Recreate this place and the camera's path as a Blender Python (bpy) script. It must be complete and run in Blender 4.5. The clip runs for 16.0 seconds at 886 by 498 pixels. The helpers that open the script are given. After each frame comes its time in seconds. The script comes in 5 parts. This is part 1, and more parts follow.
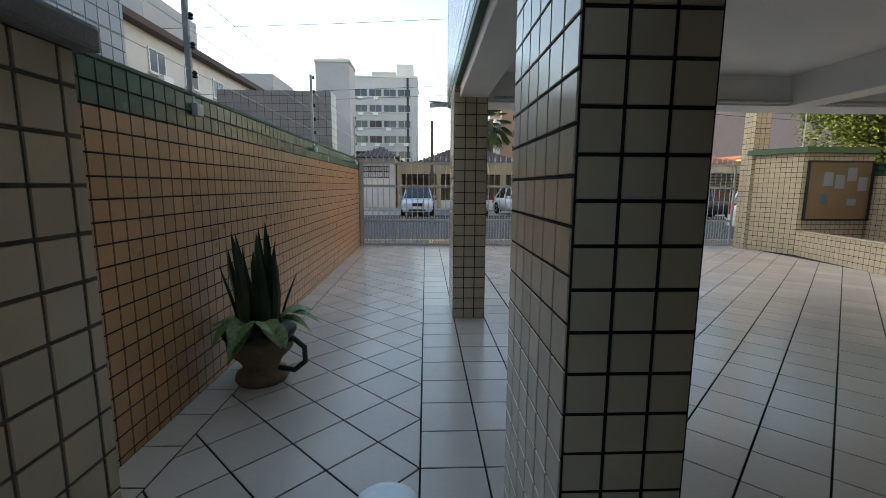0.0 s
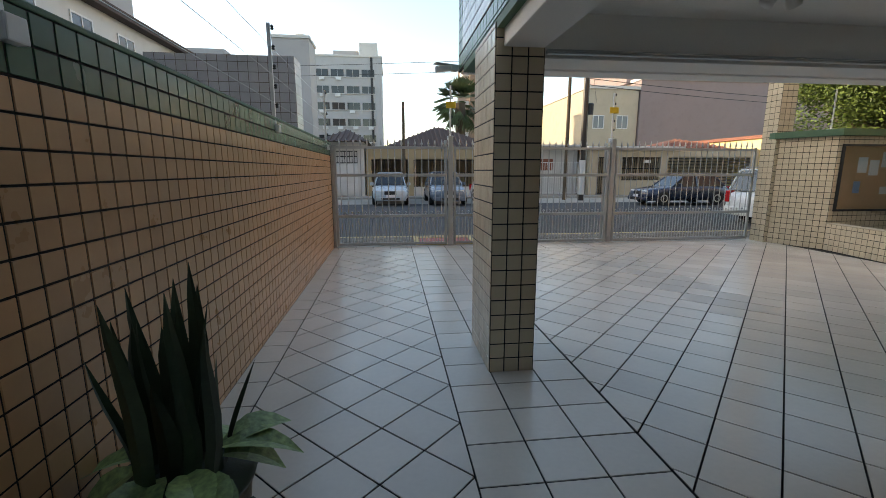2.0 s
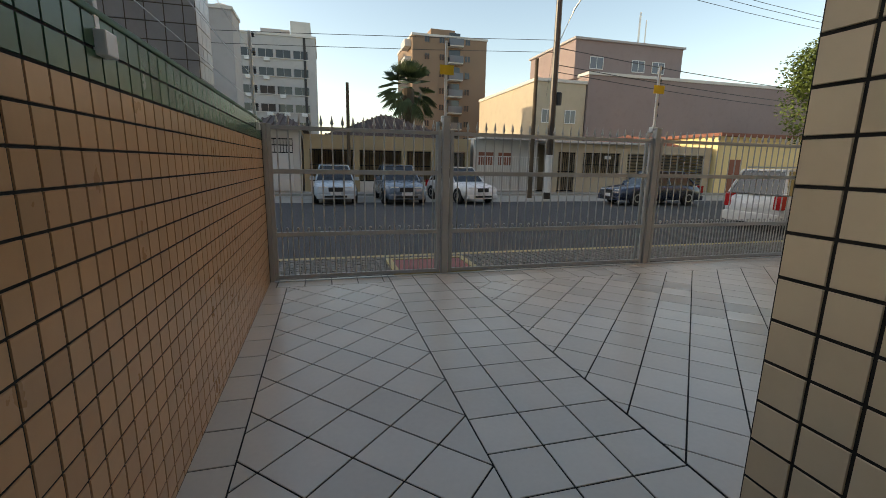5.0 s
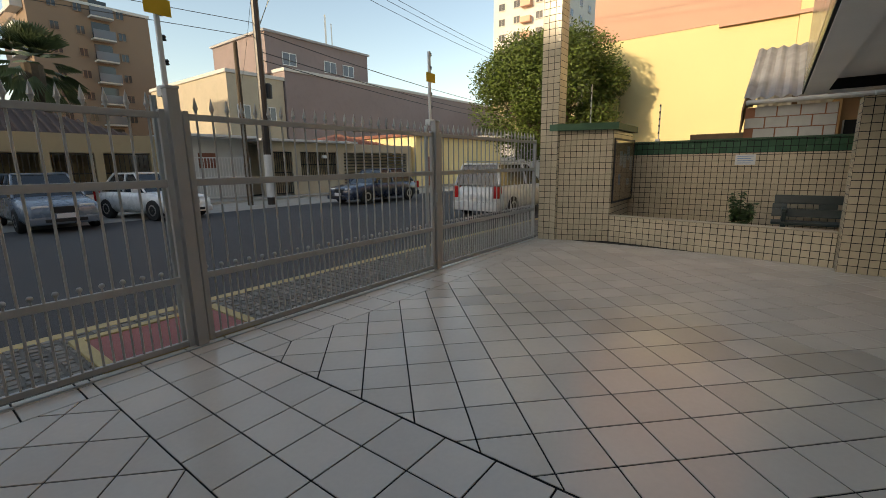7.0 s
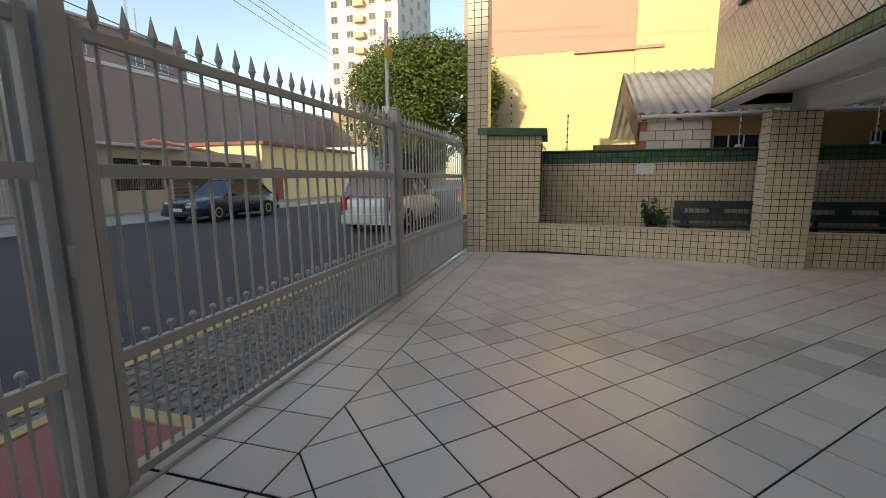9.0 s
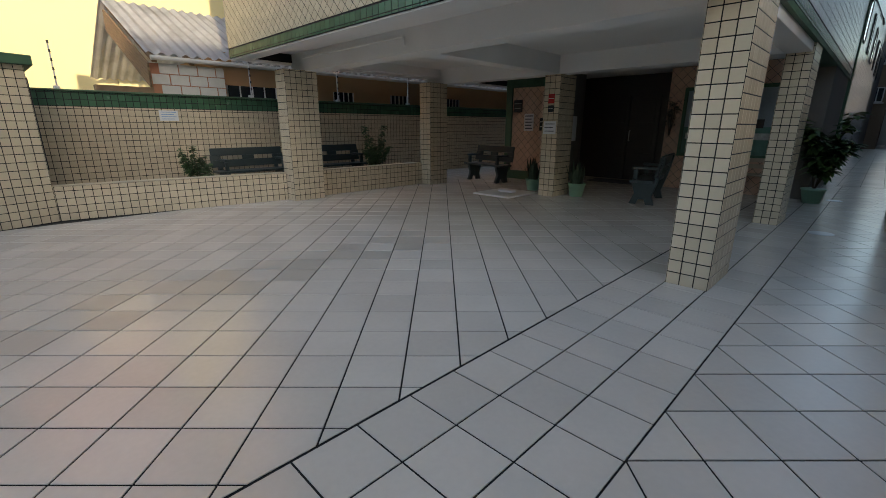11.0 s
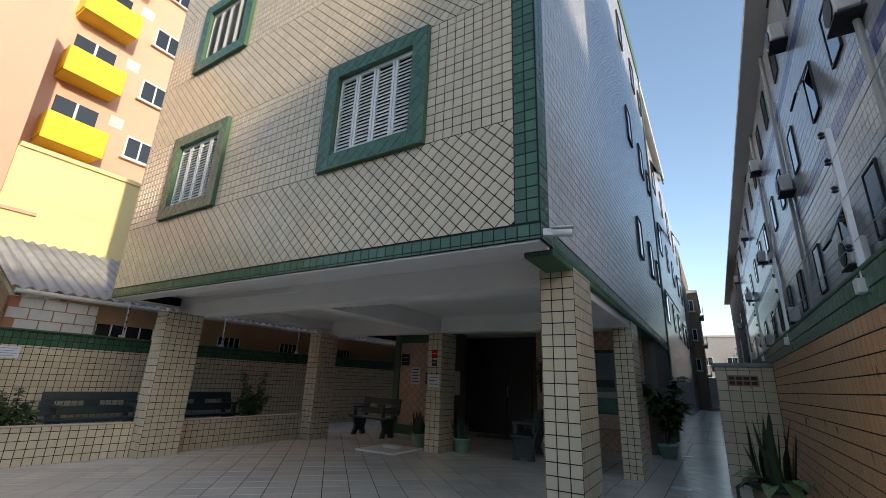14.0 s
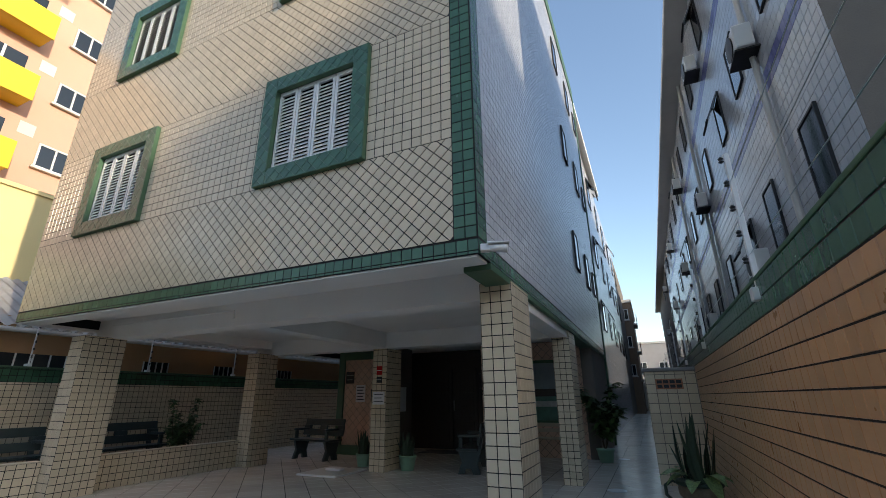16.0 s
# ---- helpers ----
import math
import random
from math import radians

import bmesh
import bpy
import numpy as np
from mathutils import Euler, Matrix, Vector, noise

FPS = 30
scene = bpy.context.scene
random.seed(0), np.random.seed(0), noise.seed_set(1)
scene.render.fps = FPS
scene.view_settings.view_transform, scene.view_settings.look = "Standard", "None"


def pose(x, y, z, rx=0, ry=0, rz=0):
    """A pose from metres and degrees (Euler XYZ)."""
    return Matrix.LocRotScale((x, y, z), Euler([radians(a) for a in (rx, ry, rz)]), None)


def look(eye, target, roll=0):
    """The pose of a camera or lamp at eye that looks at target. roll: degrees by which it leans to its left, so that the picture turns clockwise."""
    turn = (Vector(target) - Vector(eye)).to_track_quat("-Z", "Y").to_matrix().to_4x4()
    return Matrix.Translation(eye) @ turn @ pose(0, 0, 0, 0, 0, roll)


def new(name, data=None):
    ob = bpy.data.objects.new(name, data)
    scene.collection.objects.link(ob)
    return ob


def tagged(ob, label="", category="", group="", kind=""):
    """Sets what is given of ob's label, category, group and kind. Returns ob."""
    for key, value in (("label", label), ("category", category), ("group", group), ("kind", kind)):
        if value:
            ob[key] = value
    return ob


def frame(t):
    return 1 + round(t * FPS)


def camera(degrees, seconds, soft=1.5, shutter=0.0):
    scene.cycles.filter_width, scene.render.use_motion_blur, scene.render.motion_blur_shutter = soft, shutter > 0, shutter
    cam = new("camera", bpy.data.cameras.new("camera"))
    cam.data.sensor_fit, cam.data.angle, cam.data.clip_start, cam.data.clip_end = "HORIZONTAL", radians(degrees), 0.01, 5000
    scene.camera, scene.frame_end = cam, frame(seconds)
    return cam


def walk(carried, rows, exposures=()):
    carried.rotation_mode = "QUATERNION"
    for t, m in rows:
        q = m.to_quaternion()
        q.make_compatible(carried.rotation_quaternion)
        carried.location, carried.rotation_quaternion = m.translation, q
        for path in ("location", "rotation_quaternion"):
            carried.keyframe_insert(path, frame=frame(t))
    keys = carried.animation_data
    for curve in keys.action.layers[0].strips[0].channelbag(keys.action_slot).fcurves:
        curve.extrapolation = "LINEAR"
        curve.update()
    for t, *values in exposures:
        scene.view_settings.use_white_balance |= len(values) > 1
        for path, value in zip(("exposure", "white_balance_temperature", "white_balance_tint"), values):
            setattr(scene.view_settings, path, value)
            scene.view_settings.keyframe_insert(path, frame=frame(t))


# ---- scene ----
cam = camera(91.4, 16.0, soft=0.7)
PATH = [
    (0, (0.077, 0.247, 1.407), (0.156, 2.225, 1.119), 0.3),
    (0.5, (-0.05, 0.623, 1.403), (0.033, 2.6, 1.118), -1.1),
    (1, (-0.166, 0.958, 1.413), (-0.044, 2.933, 1.121), 0.6),
    (1.5, (-0.244, 1.318, 1.462), (-0.104, 3.286, 1.135), 0.9),
    (2, (-0.338, 1.775, 1.489), (-0.103, 3.729, 1.132), 0.0),
    (2.5, (-0.363, 2.19, 1.488), (-0.081, 4.133, 1.106), 1.6),
    (3, (-0.443, 2.638, 1.5), (-0.146, 4.578, 1.111), 1.6),
    (3.2, (-0.446, 2.87, 1.54), (-0.135, 4.802, 1.124), -0.1),
    (5.3, (-0.812, 4.882, 1.529), (-0.203, 6.75, 1.156), 1.4),
    (5.5, (-0.843, 5.068, 1.535), (-0.127, 6.899, 1.169), 0.4),
    (6, (-0.855, 5.533, 1.553), (0.043, 7.275, 1.154), 0.1),
    (6.5, (-0.773, 6.051, 1.535), (0.379, 7.64, 1.152), 1.0),
    (7, (-0.708, 6.52, 1.52), (0.854, 7.709, 1.136), -0.8),
    (7.5, (-0.617, 7.014, 1.516), (1.162, 7.852, 1.149), 0.8),
    (8, (-0.572, 7.468, 1.477), (1.303, 8.079, 1.144), 1.0),
    (8.5, (-0.417, 8.106, 1.402), (1.477, 8.65, 1.066), 0.2),
    (9, (-0.374, 8.538, 1.365), (1.525, 9.074, 1.042), -0.3),
    (9.5, (-0.293, 8.931, 1.385), (1.662, 9.09, 0.994), -1.0),
    (10, (-0.247, 9.166, 1.397), (1.666, 8.744, 0.994), 0.2),
    (10.2, (-0.28, 9.268, 1.396), (1.528, 8.511, 0.999), -0.0),
    (12.3, (-0.676, 9.514, 1.26), (0.446, 7.952, 0.711), 1.9),
    (12.5, (-0.692, 9.493, 1.254), (0.456, 7.91, 0.836), 1.9),
    (13, (-0.701, 9.533, 1.291), (0.447, 7.896, 1.298), 2.4),
    (13.5, (-0.706, 9.559, 1.303), (0.385, 7.923, 1.668), 2.5),
    (14, (-0.705, 9.565, 1.317), (0.303, 7.94, 1.904), 2.2),
    (14.5, (-0.72, 9.563, 1.333), (0.232, 7.956, 2.049), 1.8),
    (15, (-0.738, 9.587, 1.325), (0.166, 7.949, 2.032), 0.9),
    (15.5, (-0.755, 9.579, 1.32), (0.105, 7.917, 2.024), 0.2),
    (16, (-0.78, 9.574, 1.317), (0.004, 7.854, 1.969), -0.6),
]
walk(cam, [(t, look(eye, target, roll)) for t, eye, target, roll in PATH],
     exposures=[(t, e, k, 10) for t, e, k in ((0, 1.95, 7300), (1, 1.95, 7300), (2, 1.75, 7350), (3, 1.45, 7500), (5.5, 1.05, 8000), (7.5, 0.95, 7900), (9, 1.15, 7400), (10.2, 1.4, 7200), (12.5, 1.6, 6900), (13.2, 1.42, 6800), (14.5, 1.2, 6600), (16, 1.24, 6500))])

# ---- light ----
world = bpy.data.worlds.new("sky")
scene.world = world
world.use_nodes = True
wn = world.node_tree
sky = wn.nodes.new("ShaderNodeTexSky")
sky.sky_type, sky.sun_disc = "NISHITA", False
SUN_EL, SUN_AZ = 16.0, -72.0  # height and bearing of the low evening sun (0 = +y, negative = west)
sky.sun_elevation, sky.sun_rotation = radians(SUN_EL), radians(SUN_AZ)
sky.air_density, sky.dust_density = 1.0, 0.9
wn.links.new(sky.outputs[0], wn.nodes["Background"].inputs[0])
wn.nodes["Background"].inputs[1].default_value = 0.15
sun = new("sun", bpy.data.lights.new("sun", "SUN"))
sun.data.energy, sun.data.angle, sun.data.color = 2.0, radians(0.6), (1.0, 0.86, 0.66)
sd = Vector((math.sin(radians(SUN_AZ)) * math.cos(radians(SUN_EL)), math.cos(radians(SUN_AZ)) * math.cos(radians(SUN_EL)), math.sin(radians(SUN_EL))))
sun.matrix_world = look(sd * 80, (0, 0, 0))


# ---- materials ----
def mat(name, col, rough=0.6, metal=0.0, vary=0.12, scale=6.0, bump=0.15, fine=60.0, rand="", spread=0.12, coat=0.0, stain=0.0, alpha=1.0):
    """A painted or natural surface with stains at one scale and grain at another; rand: 'object' or 'island' varies pieces."""
    m = bpy.data.materials.new(name)
    m.use_nodes = True
    nt = m.node_tree
    b = nt.nodes["Principled BSDF"]
    b.inputs["Metallic"].default_value = metal
    b.inputs["Coat Weight"].default_value = coat
    co = nt.nodes.new("ShaderNodeTexCoord")
    n1, n2 = nt.nodes.new("ShaderNodeTexNoise"), nt.nodes.new("ShaderNodeTexNoise")
    geo = nt.nodes.new("ShaderNodeNewGeometry")
    for n, s, d in ((n1, scale, 4), (n2, fine, 3)):
        n.inputs["Scale"].default_value, n.inputs["Detail"].default_value = s, d
        nt.links.new(geo.outputs["Position"], n.inputs["Vector"])
    def ma(op, a, c, clamp=False):
        k = nt.nodes.new("ShaderNodeMath")
        k.operation, k.use_clamp = op, clamp
        for i, v in enumerate((a, c)):
            if isinstance(v, (int, float)):
                k.inputs[i].default_value = v
            else:
                nt.links.new(v, k.inputs[i])
        return k.outputs[0]
    f = ma("ADD", ma("MULTIPLY", ma("SUBTRACT", n1.outputs[0], 0.5), 2.2 * vary), ma("MULTIPLY", ma("SUBTRACT", n2.outputs[0], 0.5), vary))
    if rand:
        if rand == "object":
            src = nt.nodes.new("ShaderNodeObjectInfo").outputs["Random"]
        else:
            src = geo.outputs["Random Per Island"]
        f = ma("ADD", f, ma("MULTIPLY", ma("SUBTRACT", src, 0.5), spread))
    v = ma("ADD", 1.0, f)
    hsv = nt.nodes.new("ShaderNodeHueSaturation")
    hsv.inputs["Color"].default_value = (*col, 1)
    nt.links.new(v, hsv.inputs["Value"])
    out = hsv.outputs[0]
    if stain:
        n3 = nt.nodes.new("ShaderNodeTexNoise")
        n3.inputs["Scale"].default_value, n3.inputs["Detail"].default_value = 1.7, 6
        nt.links.new(geo.outputs["Position"], n3.inputs["Vector"])
        mx = nt.nodes.new("ShaderNodeMix")
        mx.data_type = "RGBA"
        nt.links.new(ma("MULTIPLY", ma("SUBTRACT", n3.outputs[0], 0.52, True), stain * 5, True), mx.inputs[0])
        nt.links.new(out, mx.inputs[6])
        mx.inputs[7].default_value = (col[0] * 0.45, col[1] * 0.42, col[2] * 0.38, 1)
        out = mx.outputs[2]
    nt.links.new(out, b.inputs["Base Color"])
    nt.links.new(ma("ADD", rough, ma("MULTIPLY", ma("SUBTRACT", n1.outputs[0], 0.5), 0.3 * rough + 0.05), True), b.inputs["Roughness"])
    if bump:
        bp = nt.nodes.new("ShaderNodeBump")
        bp.inputs["Strength"].default_value, bp.inputs["Distance"].default_value = bump, 0.01
        nt.links.new(n2.outputs[0], bp.inputs["Height"])
        nt.links.new(bp.outputs[0], b.inputs["Normal"])
    return m


TAN = mat("tan_wall_tile", (0.54, 0.315, 0.16), 0.30, rand="island", spread=0.16, bump=0.06, fine=25, vary=0.08)
CREAM = mat("cream_tile", (0.62, 0.52, 0.37), 0.17, rand="island", spread=0.14, bump=0.06, fine=25, vary=0.07)
TAN_P = mat("tan_wall_tile_piece", (0.54, 0.315, 0.16), 0.30, rand="object", spread=0.16, bump=0.06, fine=25, vary=0.08)
CREAM_P = mat("cream_tile_piece", (0.62, 0.52, 0.37), 0.17, rand="object", spread=0.14, bump=0.06, fine=25, vary=0.07)
GREEN = mat("green_glazed_tile", (0.055, 0.13, 0.075), 0.25, rand="island", spread=0.35, bump=0.06, fine=25)
GREENP = mat("green_paint", (0.06, 0.13, 0.07), 0.55, stain=0.3)
PINKT = mat("pink_tile", (0.62, 0.42, 0.30), 0.35, rand="island", spread=0.1, bump=0.05)
WHITET = mat("white_glazed_tile", (0.52, 0.53, 0.56), 0.17, rand="island", spread=0.1, bump=0.05)
BLUET = mat("blue_glazed_tile", (0.15, 0.16, 0.36), 0.25, rand="island", spread=0.3, bump=0.05)
FLOORT = mat("floor_tile", (0.60, 0.56, 0.49), 0.22, rand="island", spread=0.14, bump=0.05, vary=0.10, scale=1.6, fine=30)
FLOORP = mat("floor_tile_piece", (0.60, 0.56, 0.49), 0.22, rand="object", spread=0.14, bump=0.05, vary=0.10, scale=1.6, fine=30)
FLOORD = mat("worn_floor_tile", (0.45, 0.42, 0.365), 0.30, rand="island", spread=0.16, bump=0.05, vary=0.10, scale=1.6, fine=30)
GROUT = mat("dark_grout", (0.014, 0.013, 0.012), 0.95, bump=0.3)
GROUTL = mat("grey_grout", (0.16, 0.14, 0.12), 0.9, bump=0.3)
PLASTER = mat("white_plaster", (0.82, 0.81, 0.78), 0.8, scale=1.5, vary=0.06, bump=0.1, stain=0.05)
STEEL = mat("grey_painted_steel", (0.42, 0.42, 0.41), 0.42, vary=0.08, scale=9, bump=0.05, rand="object", spread=0.06)
GALV = mat("galvanised_tube", (0.45, 0.48, 0.48), 0.38, metal=0.6, bump=0.05)
ALU = mat("white_aluminium", (0.72, 0.72, 0.70), 0.4, bump=0.03, vary=0.05)
BLACK = mat("black_plastic", (0.02, 0.02, 0.022), 0.5, bump=0.05)
ASPHALT = mat("asphalt", (0.058, 0.057, 0.058), 0.85, scale=0.8, vary=0.25, fine=120, bump=0.5)
COBBLE = mat("grey_cobble", (0.20, 0.19, 0.17), 0.85, rand="island", spread=0.5, fine=80, bump=0.5)
SAND = mat("sandy_mortar", (0.16, 0.15, 0.13), 0.95, bump=0.5)
KERB = mat("concrete_kerb", (0.36, 0.34, 0.30), 0.85, bump=0.4, stain=0.3)
YELK = mat("yellow_kerb_paint", (0.50, 0.40, 0.19), 0.7, bump=0.3, stain=0.4)
REDP = mat("red_paving", (0.32, 0.12, 0.11), 0.85, bump=0.5, stain=0.3)
YELW = mat("yellow_wall_paint", (0.78, 0.65, 0.33), 0.8, scale=0.4, vary=0.06, bump=0.1)
SALM = mat("salmon_wall_paint", (0.62, 0.37, 0.27), 0.8, scale=0.4, vary=0.08, bump=0.1)
YELB = mat("bright_yellow_paint", (0.85, 0.55, 0.02), 0.5, vary=0.06)
OCHRE = mat("ochre_house_paint", (0.38, 0.30, 0.18), 0.85, scale=0.8, vary=0.12, stain=0.15)
CREAMP = mat("cream_house_paint", (0.47, 0.405, 0.30), 0.85, scale=0.8, vary=0.1, stain=0.12)
TANP = mat("tan_house_paint", (0.50, 0.31, 0.16), 0.85, scale=0.8, vary=0.12, stain=0.12)
HOUSEW = mat("white_house_paint", (0.62, 0.62, 0.60), 0.8, scale=0.8, vary=0.1, stain=0.12)
OFFICE = mat("pale_grey_render", (0.47, 0.46, 0.45), 0.85, scale=0.3, vary=0.12, stain=0.15)
GREYB = mat("grey_render", (0.40, 0.38, 0.37), 0.85, scale=0.3, vary=0.12, stain=0.1)
MAUVE = mat("mauve_render", (0.27, 0.21, 0.20), 0.85, scale=0.3, vary=0.14, stain=0.12)
BROWNB = mat("brown_tower_render", (0.25, 0.17, 0.115), 0.85, scale=0.3, vary=0.1)
PALEB = mat("pale_render", (0.60, 0.58, 0.54), 0.85, scale=0.3, vary=0.12, stain=0.15)
ROOFT = mat("clay_roof_tile", (0.22, 0.09, 0.06), 0.85, rand="island", spread=0.5, bump=0.3)
ROOFD = mat("dark_roof_tile", (0.09, 0.06, 0.05), 0.85, rand="island", spread=0.5, bump=0.3)
FIBRO = mat("fibre_cement_sheet", (0.62, 0.62, 0.61), 0.85, scale=2.5, vary=0.25, bump=0.4, stain=0.4)
BLOCK = mat("whitewashed_block", (0.55, 0.54, 0.50), 0.9, rand="island", spread=0.2, bump=0.5, stain=0.3)
BRICKR = mat("red_hollow_brick", (0.36, 0.16, 0.09), 0.9, bump=0.5)
GLASSD = mat("dark_window_glass", (0.02, 0.025, 0.03), 0.06, vary=0.02, bump=0.0, coat=0.3)
GLASSG = mat("grey_window_glass", (0.12, 0.13, 0.15), 0.1, vary=0.05, bump=0.0)
DARKW = mat("dark_stained_wood", (0.03, 0.022, 0.018), 0.4, scale=12, vary=0.3, bump=0.2)
BENCHG = mat("green_black_bench_paint", (0.035, 0.05, 0.048), 0.35, scale=12, vary=0.2, bump=0.15)
WOOD = mat("weathered_wood", (0.22, 0.14, 0.08), 0.8, scale=10, vary=0.3, bump=0.4)
BARK = mat("bark", (0.10, 0.075, 0.05), 0.95, scale=8, vary=0.3, bump=0.8)
LEAF = mat("tree_leaf", (0.085, 0.125, 0.016), 0.65, rand="island", spread=0.9, bump=0.0, scale=1.5, vary=0.2)
SHRUB = mat("shrub_leaf", (0.06, 0.115, 0.03), 0.5, rand="island", spread=0.8, bump=0.0, scale=8, vary=0.3)
LEAFD = mat("dark_plant_leaf", (0.032, 0.055, 0.028), 0.4, rand="island", spread=0.6, bump=0.05, scale=20, vary=0.35)
LEAFV = mat("variegated_leaf", (0.20, 0.29, 0.11), 0.45, rand="island", spread=0.4, bump=0.05, scale=45, vary=0.8)
PALM = mat("palm_leaf", (0.07, 0.10, 0.04), 0.5, rand="island", spread=0.5, bump=0.0)
CLAY = mat("weathered_clay_pot", (0.20, 0.155, 0.10), 0.75, scale=14, vary=0.5, fine=70, bump=0.5, stain=0.7)
POTG = mat("green_plastic_pot", (0.24, 0.42, 0.29), 0.45, vary=0.08)
POTD = mat("dark_green_pot_rim", (0.03, 0.05, 0.035), 0.5, vary=0.3)
SOIL = mat("soil", (0.05, 0.035, 0.025), 0.95, bump=0.8)
GRANITE = mat("grey_granite", (0.22, 0.21, 0.20), 0.5, fine=150, vary=0.4)
TYRE = mat("tyre_rubber", (0.02, 0.02, 0.02), 0.8)
RIM = mat("alloy_rim", (0.5, 0.5, 0.5), 0.3, metal=0.9, bump=0)
LIGHTG = mat("lamp_glass", (0.7, 0.7, 0.68), 0.1, bump=0)
REDL = mat("red_lamp_glass", (0.45, 0.02, 0.02), 0.15, bump=0)
PAPER = mat("white_paper", (0.72, 0.72, 0.72), 0.7, vary=0.04, bump=0)
INK = mat("dark_print", (0.06, 0.06, 0.08), 0.7, bump=0)
SIGNY = mat("yellow_sign", (0.75, 0.50, 0.03), 0.5, vary=0.08, bump=0)
BLUEP = mat("blue_print", (0.25, 0.38, 0.60), 0.6, bump=0)


def mirror_glass(name, tint, rough=0.03):
    m = bpy.data.materials.new(name)
    m.use_nodes = True
    b = m.node_tree.nodes["Principled BSDF"]
    b.inputs["Base Color"].default_value = (*tint, 1)
    b.inputs["Roughness"].default_value = rough
    b.inputs["Transmission Weight"].default_value = 1.0
    b.inputs["IOR"].default_value = 1.45
    return m


CLEAR = mirror_glass("clear_glass", (0.85, 0.88, 0.86))


# ---- mesh helpers ----
def finish(name, bm, material, smooth=False):
    me = bpy.data.meshes.new(name)
    bm.to_mesh(me)
    bm.free()
    for m in (material if isinstance(material, (list, tuple)) else [material]):
        me.materials.append(m)
    if smooth:
        me.polygons.foreach_set("use_smooth", [True] * len(me.polygons))
    return new(name, me)


def part(name, bm, material, parent=None, label="", smooth=False):
    ob = finish(name, bm, material, smooth)
    if parent is not None:
        ob.parent = parent
    if label:
        tagged(ob, label)
    return ob


def thing(name, label, category, group="", kind="", at=None):
    ob = new(name)
    ob.empty_display_size = 0.1
    if at is not None:
        ob.matrix_world = at
    return tagged(ob, label, category, group, kind)


def box(x0, y0, z0, x1, y1, z1, bevel=0.0, bm=None, m=None):
    bm = bm or bmesh.new()
    r = bmesh.ops.create_cube(bm, size=1.0)
    vs = r["verts"]
    for v in vs:
        v.co = Vector(((x0 + x1) / 2 + v.co.x * (x1 - x0), (y0 + y1) / 2 + v.co.y * (y1 - y0), (z0 + z1) / 2 + v.co.z * (z1 - z0)))
    if bevel:
        es = list({e for v in vs for e in v.link_edges})
        r = bmesh.ops.bevel(bm, geom=es, offset=bevel, segments=2, affect="EDGES", profile=0.6)
        vs = list({v for f in r["faces"] for v in f.verts} | {v for v in vs if v.is_valid})
    if m is not None:
        bmesh.ops.transform(bm, matrix=m, verts=[v for v in vs if v.is_valid])
    return bm


def tube(points, r, bm=None, seg=8, r_end=None):
    """A round bar along points, tapering from r to r_end."""
    bm = bm or bmesh.new()
    pts = [Vector(p) for p in points]
    r_end = r if r_end is None else r_end
    rings = []
    for i, p in enumerate(pts):
        d = (pts[min(i + 1, len(pts) - 1)] - pts[max(i - 1, 0)]).normalized()
        a = d.orthogonal().normalized() if abs(d.z) < 0.99 else Vector((1, 0, 0))
        b = d.cross(a).normalized()
        rr = r + (r_end - r) * i / (len(pts) - 1)
        rings.append([bm.verts.new(p + rr * (math.cos(2 * math.pi * k / seg) * a + math.sin(2 * math.pi * k / seg) * b)) for k in range(seg)])
    for r0, r1 in zip(rings, rings[1:]):
        # line the rings up so that the skin does not twist
        best = min(range(seg), key=lambda s: (r1[s].co - r0[0].co).length)
        r1[:] = r1[best:] + r1[:best]
        if (r1[1].co - r0[1].co).length > (r1[-1].co - r0[1].co).length:
            r1[:] = [r1[0]] + r1[:0:-1]
        for k in range(seg):
            bm.faces.new((r0[k], r0[(k + 1) % seg], r1[(k + 1) % seg], r1[k]))
    bm.faces.new(rings[0][::-1])
    bm.faces.new(rings[-1])
    bmesh.ops.recalc_face_normals(bm, faces=bm.faces[:])
    return bm


def lathe(profile, bm=None, seg=24, at=(0, 0, 0)):
    bm = bm or bmesh.new()
    rings = []
    for r, z in profile:
        rings.append([bm.verts.new((at[0] + r * math.cos(2 * math.pi * k / seg), at[1] + r * math.sin(2 * math.pi * k / seg), at[2] + z)) for k in range(seg)])
    for r0, r1 in zip(rings, rings[1:]):
        for k in range(seg):
            bm.faces.new((r0[k], r0[(k + 1) % seg], r1[(k + 1) % seg], r1[k]))
    bm.faces.new(rings[0][::-1])
    bm.faces.new(rings[-1])
    return bm


def prism(poly, z0, z1, bm=None):
    """An upright block on a footprint given anticlockwise."""
    bm = bm or bmesh.new()
    lo = [bm.verts.new((x, y, z0)) for x, y in poly]
    hi = [bm.verts.new((x, y, z1)) for x, y in poly]
    n = len(poly)
    for i in range(n):
        bm.faces.new((lo[i], lo[(i + 1) % n], hi[(i + 1) % n], hi[i]))
    bm.faces.new(lo[::-1])
    bm.faces.new(hi)
    return bm


def clip(poly, axis, value, keep_less):
    out = []
    for i, p in enumerate(poly):
        q = poly[(i + 1) % len(poly)]
        ip, iq = (p[axis] <= value) == keep_less, (q[axis] <= value) == keep_less
        if ip:
            out.append(p)
        if ip != iq:
            t = (value - p[axis]) / (q[axis] - p[axis])
            out.append((p[0] + t * (q[0] - p[0]), p[1] + t * (q[1] - p[1])))
    return out


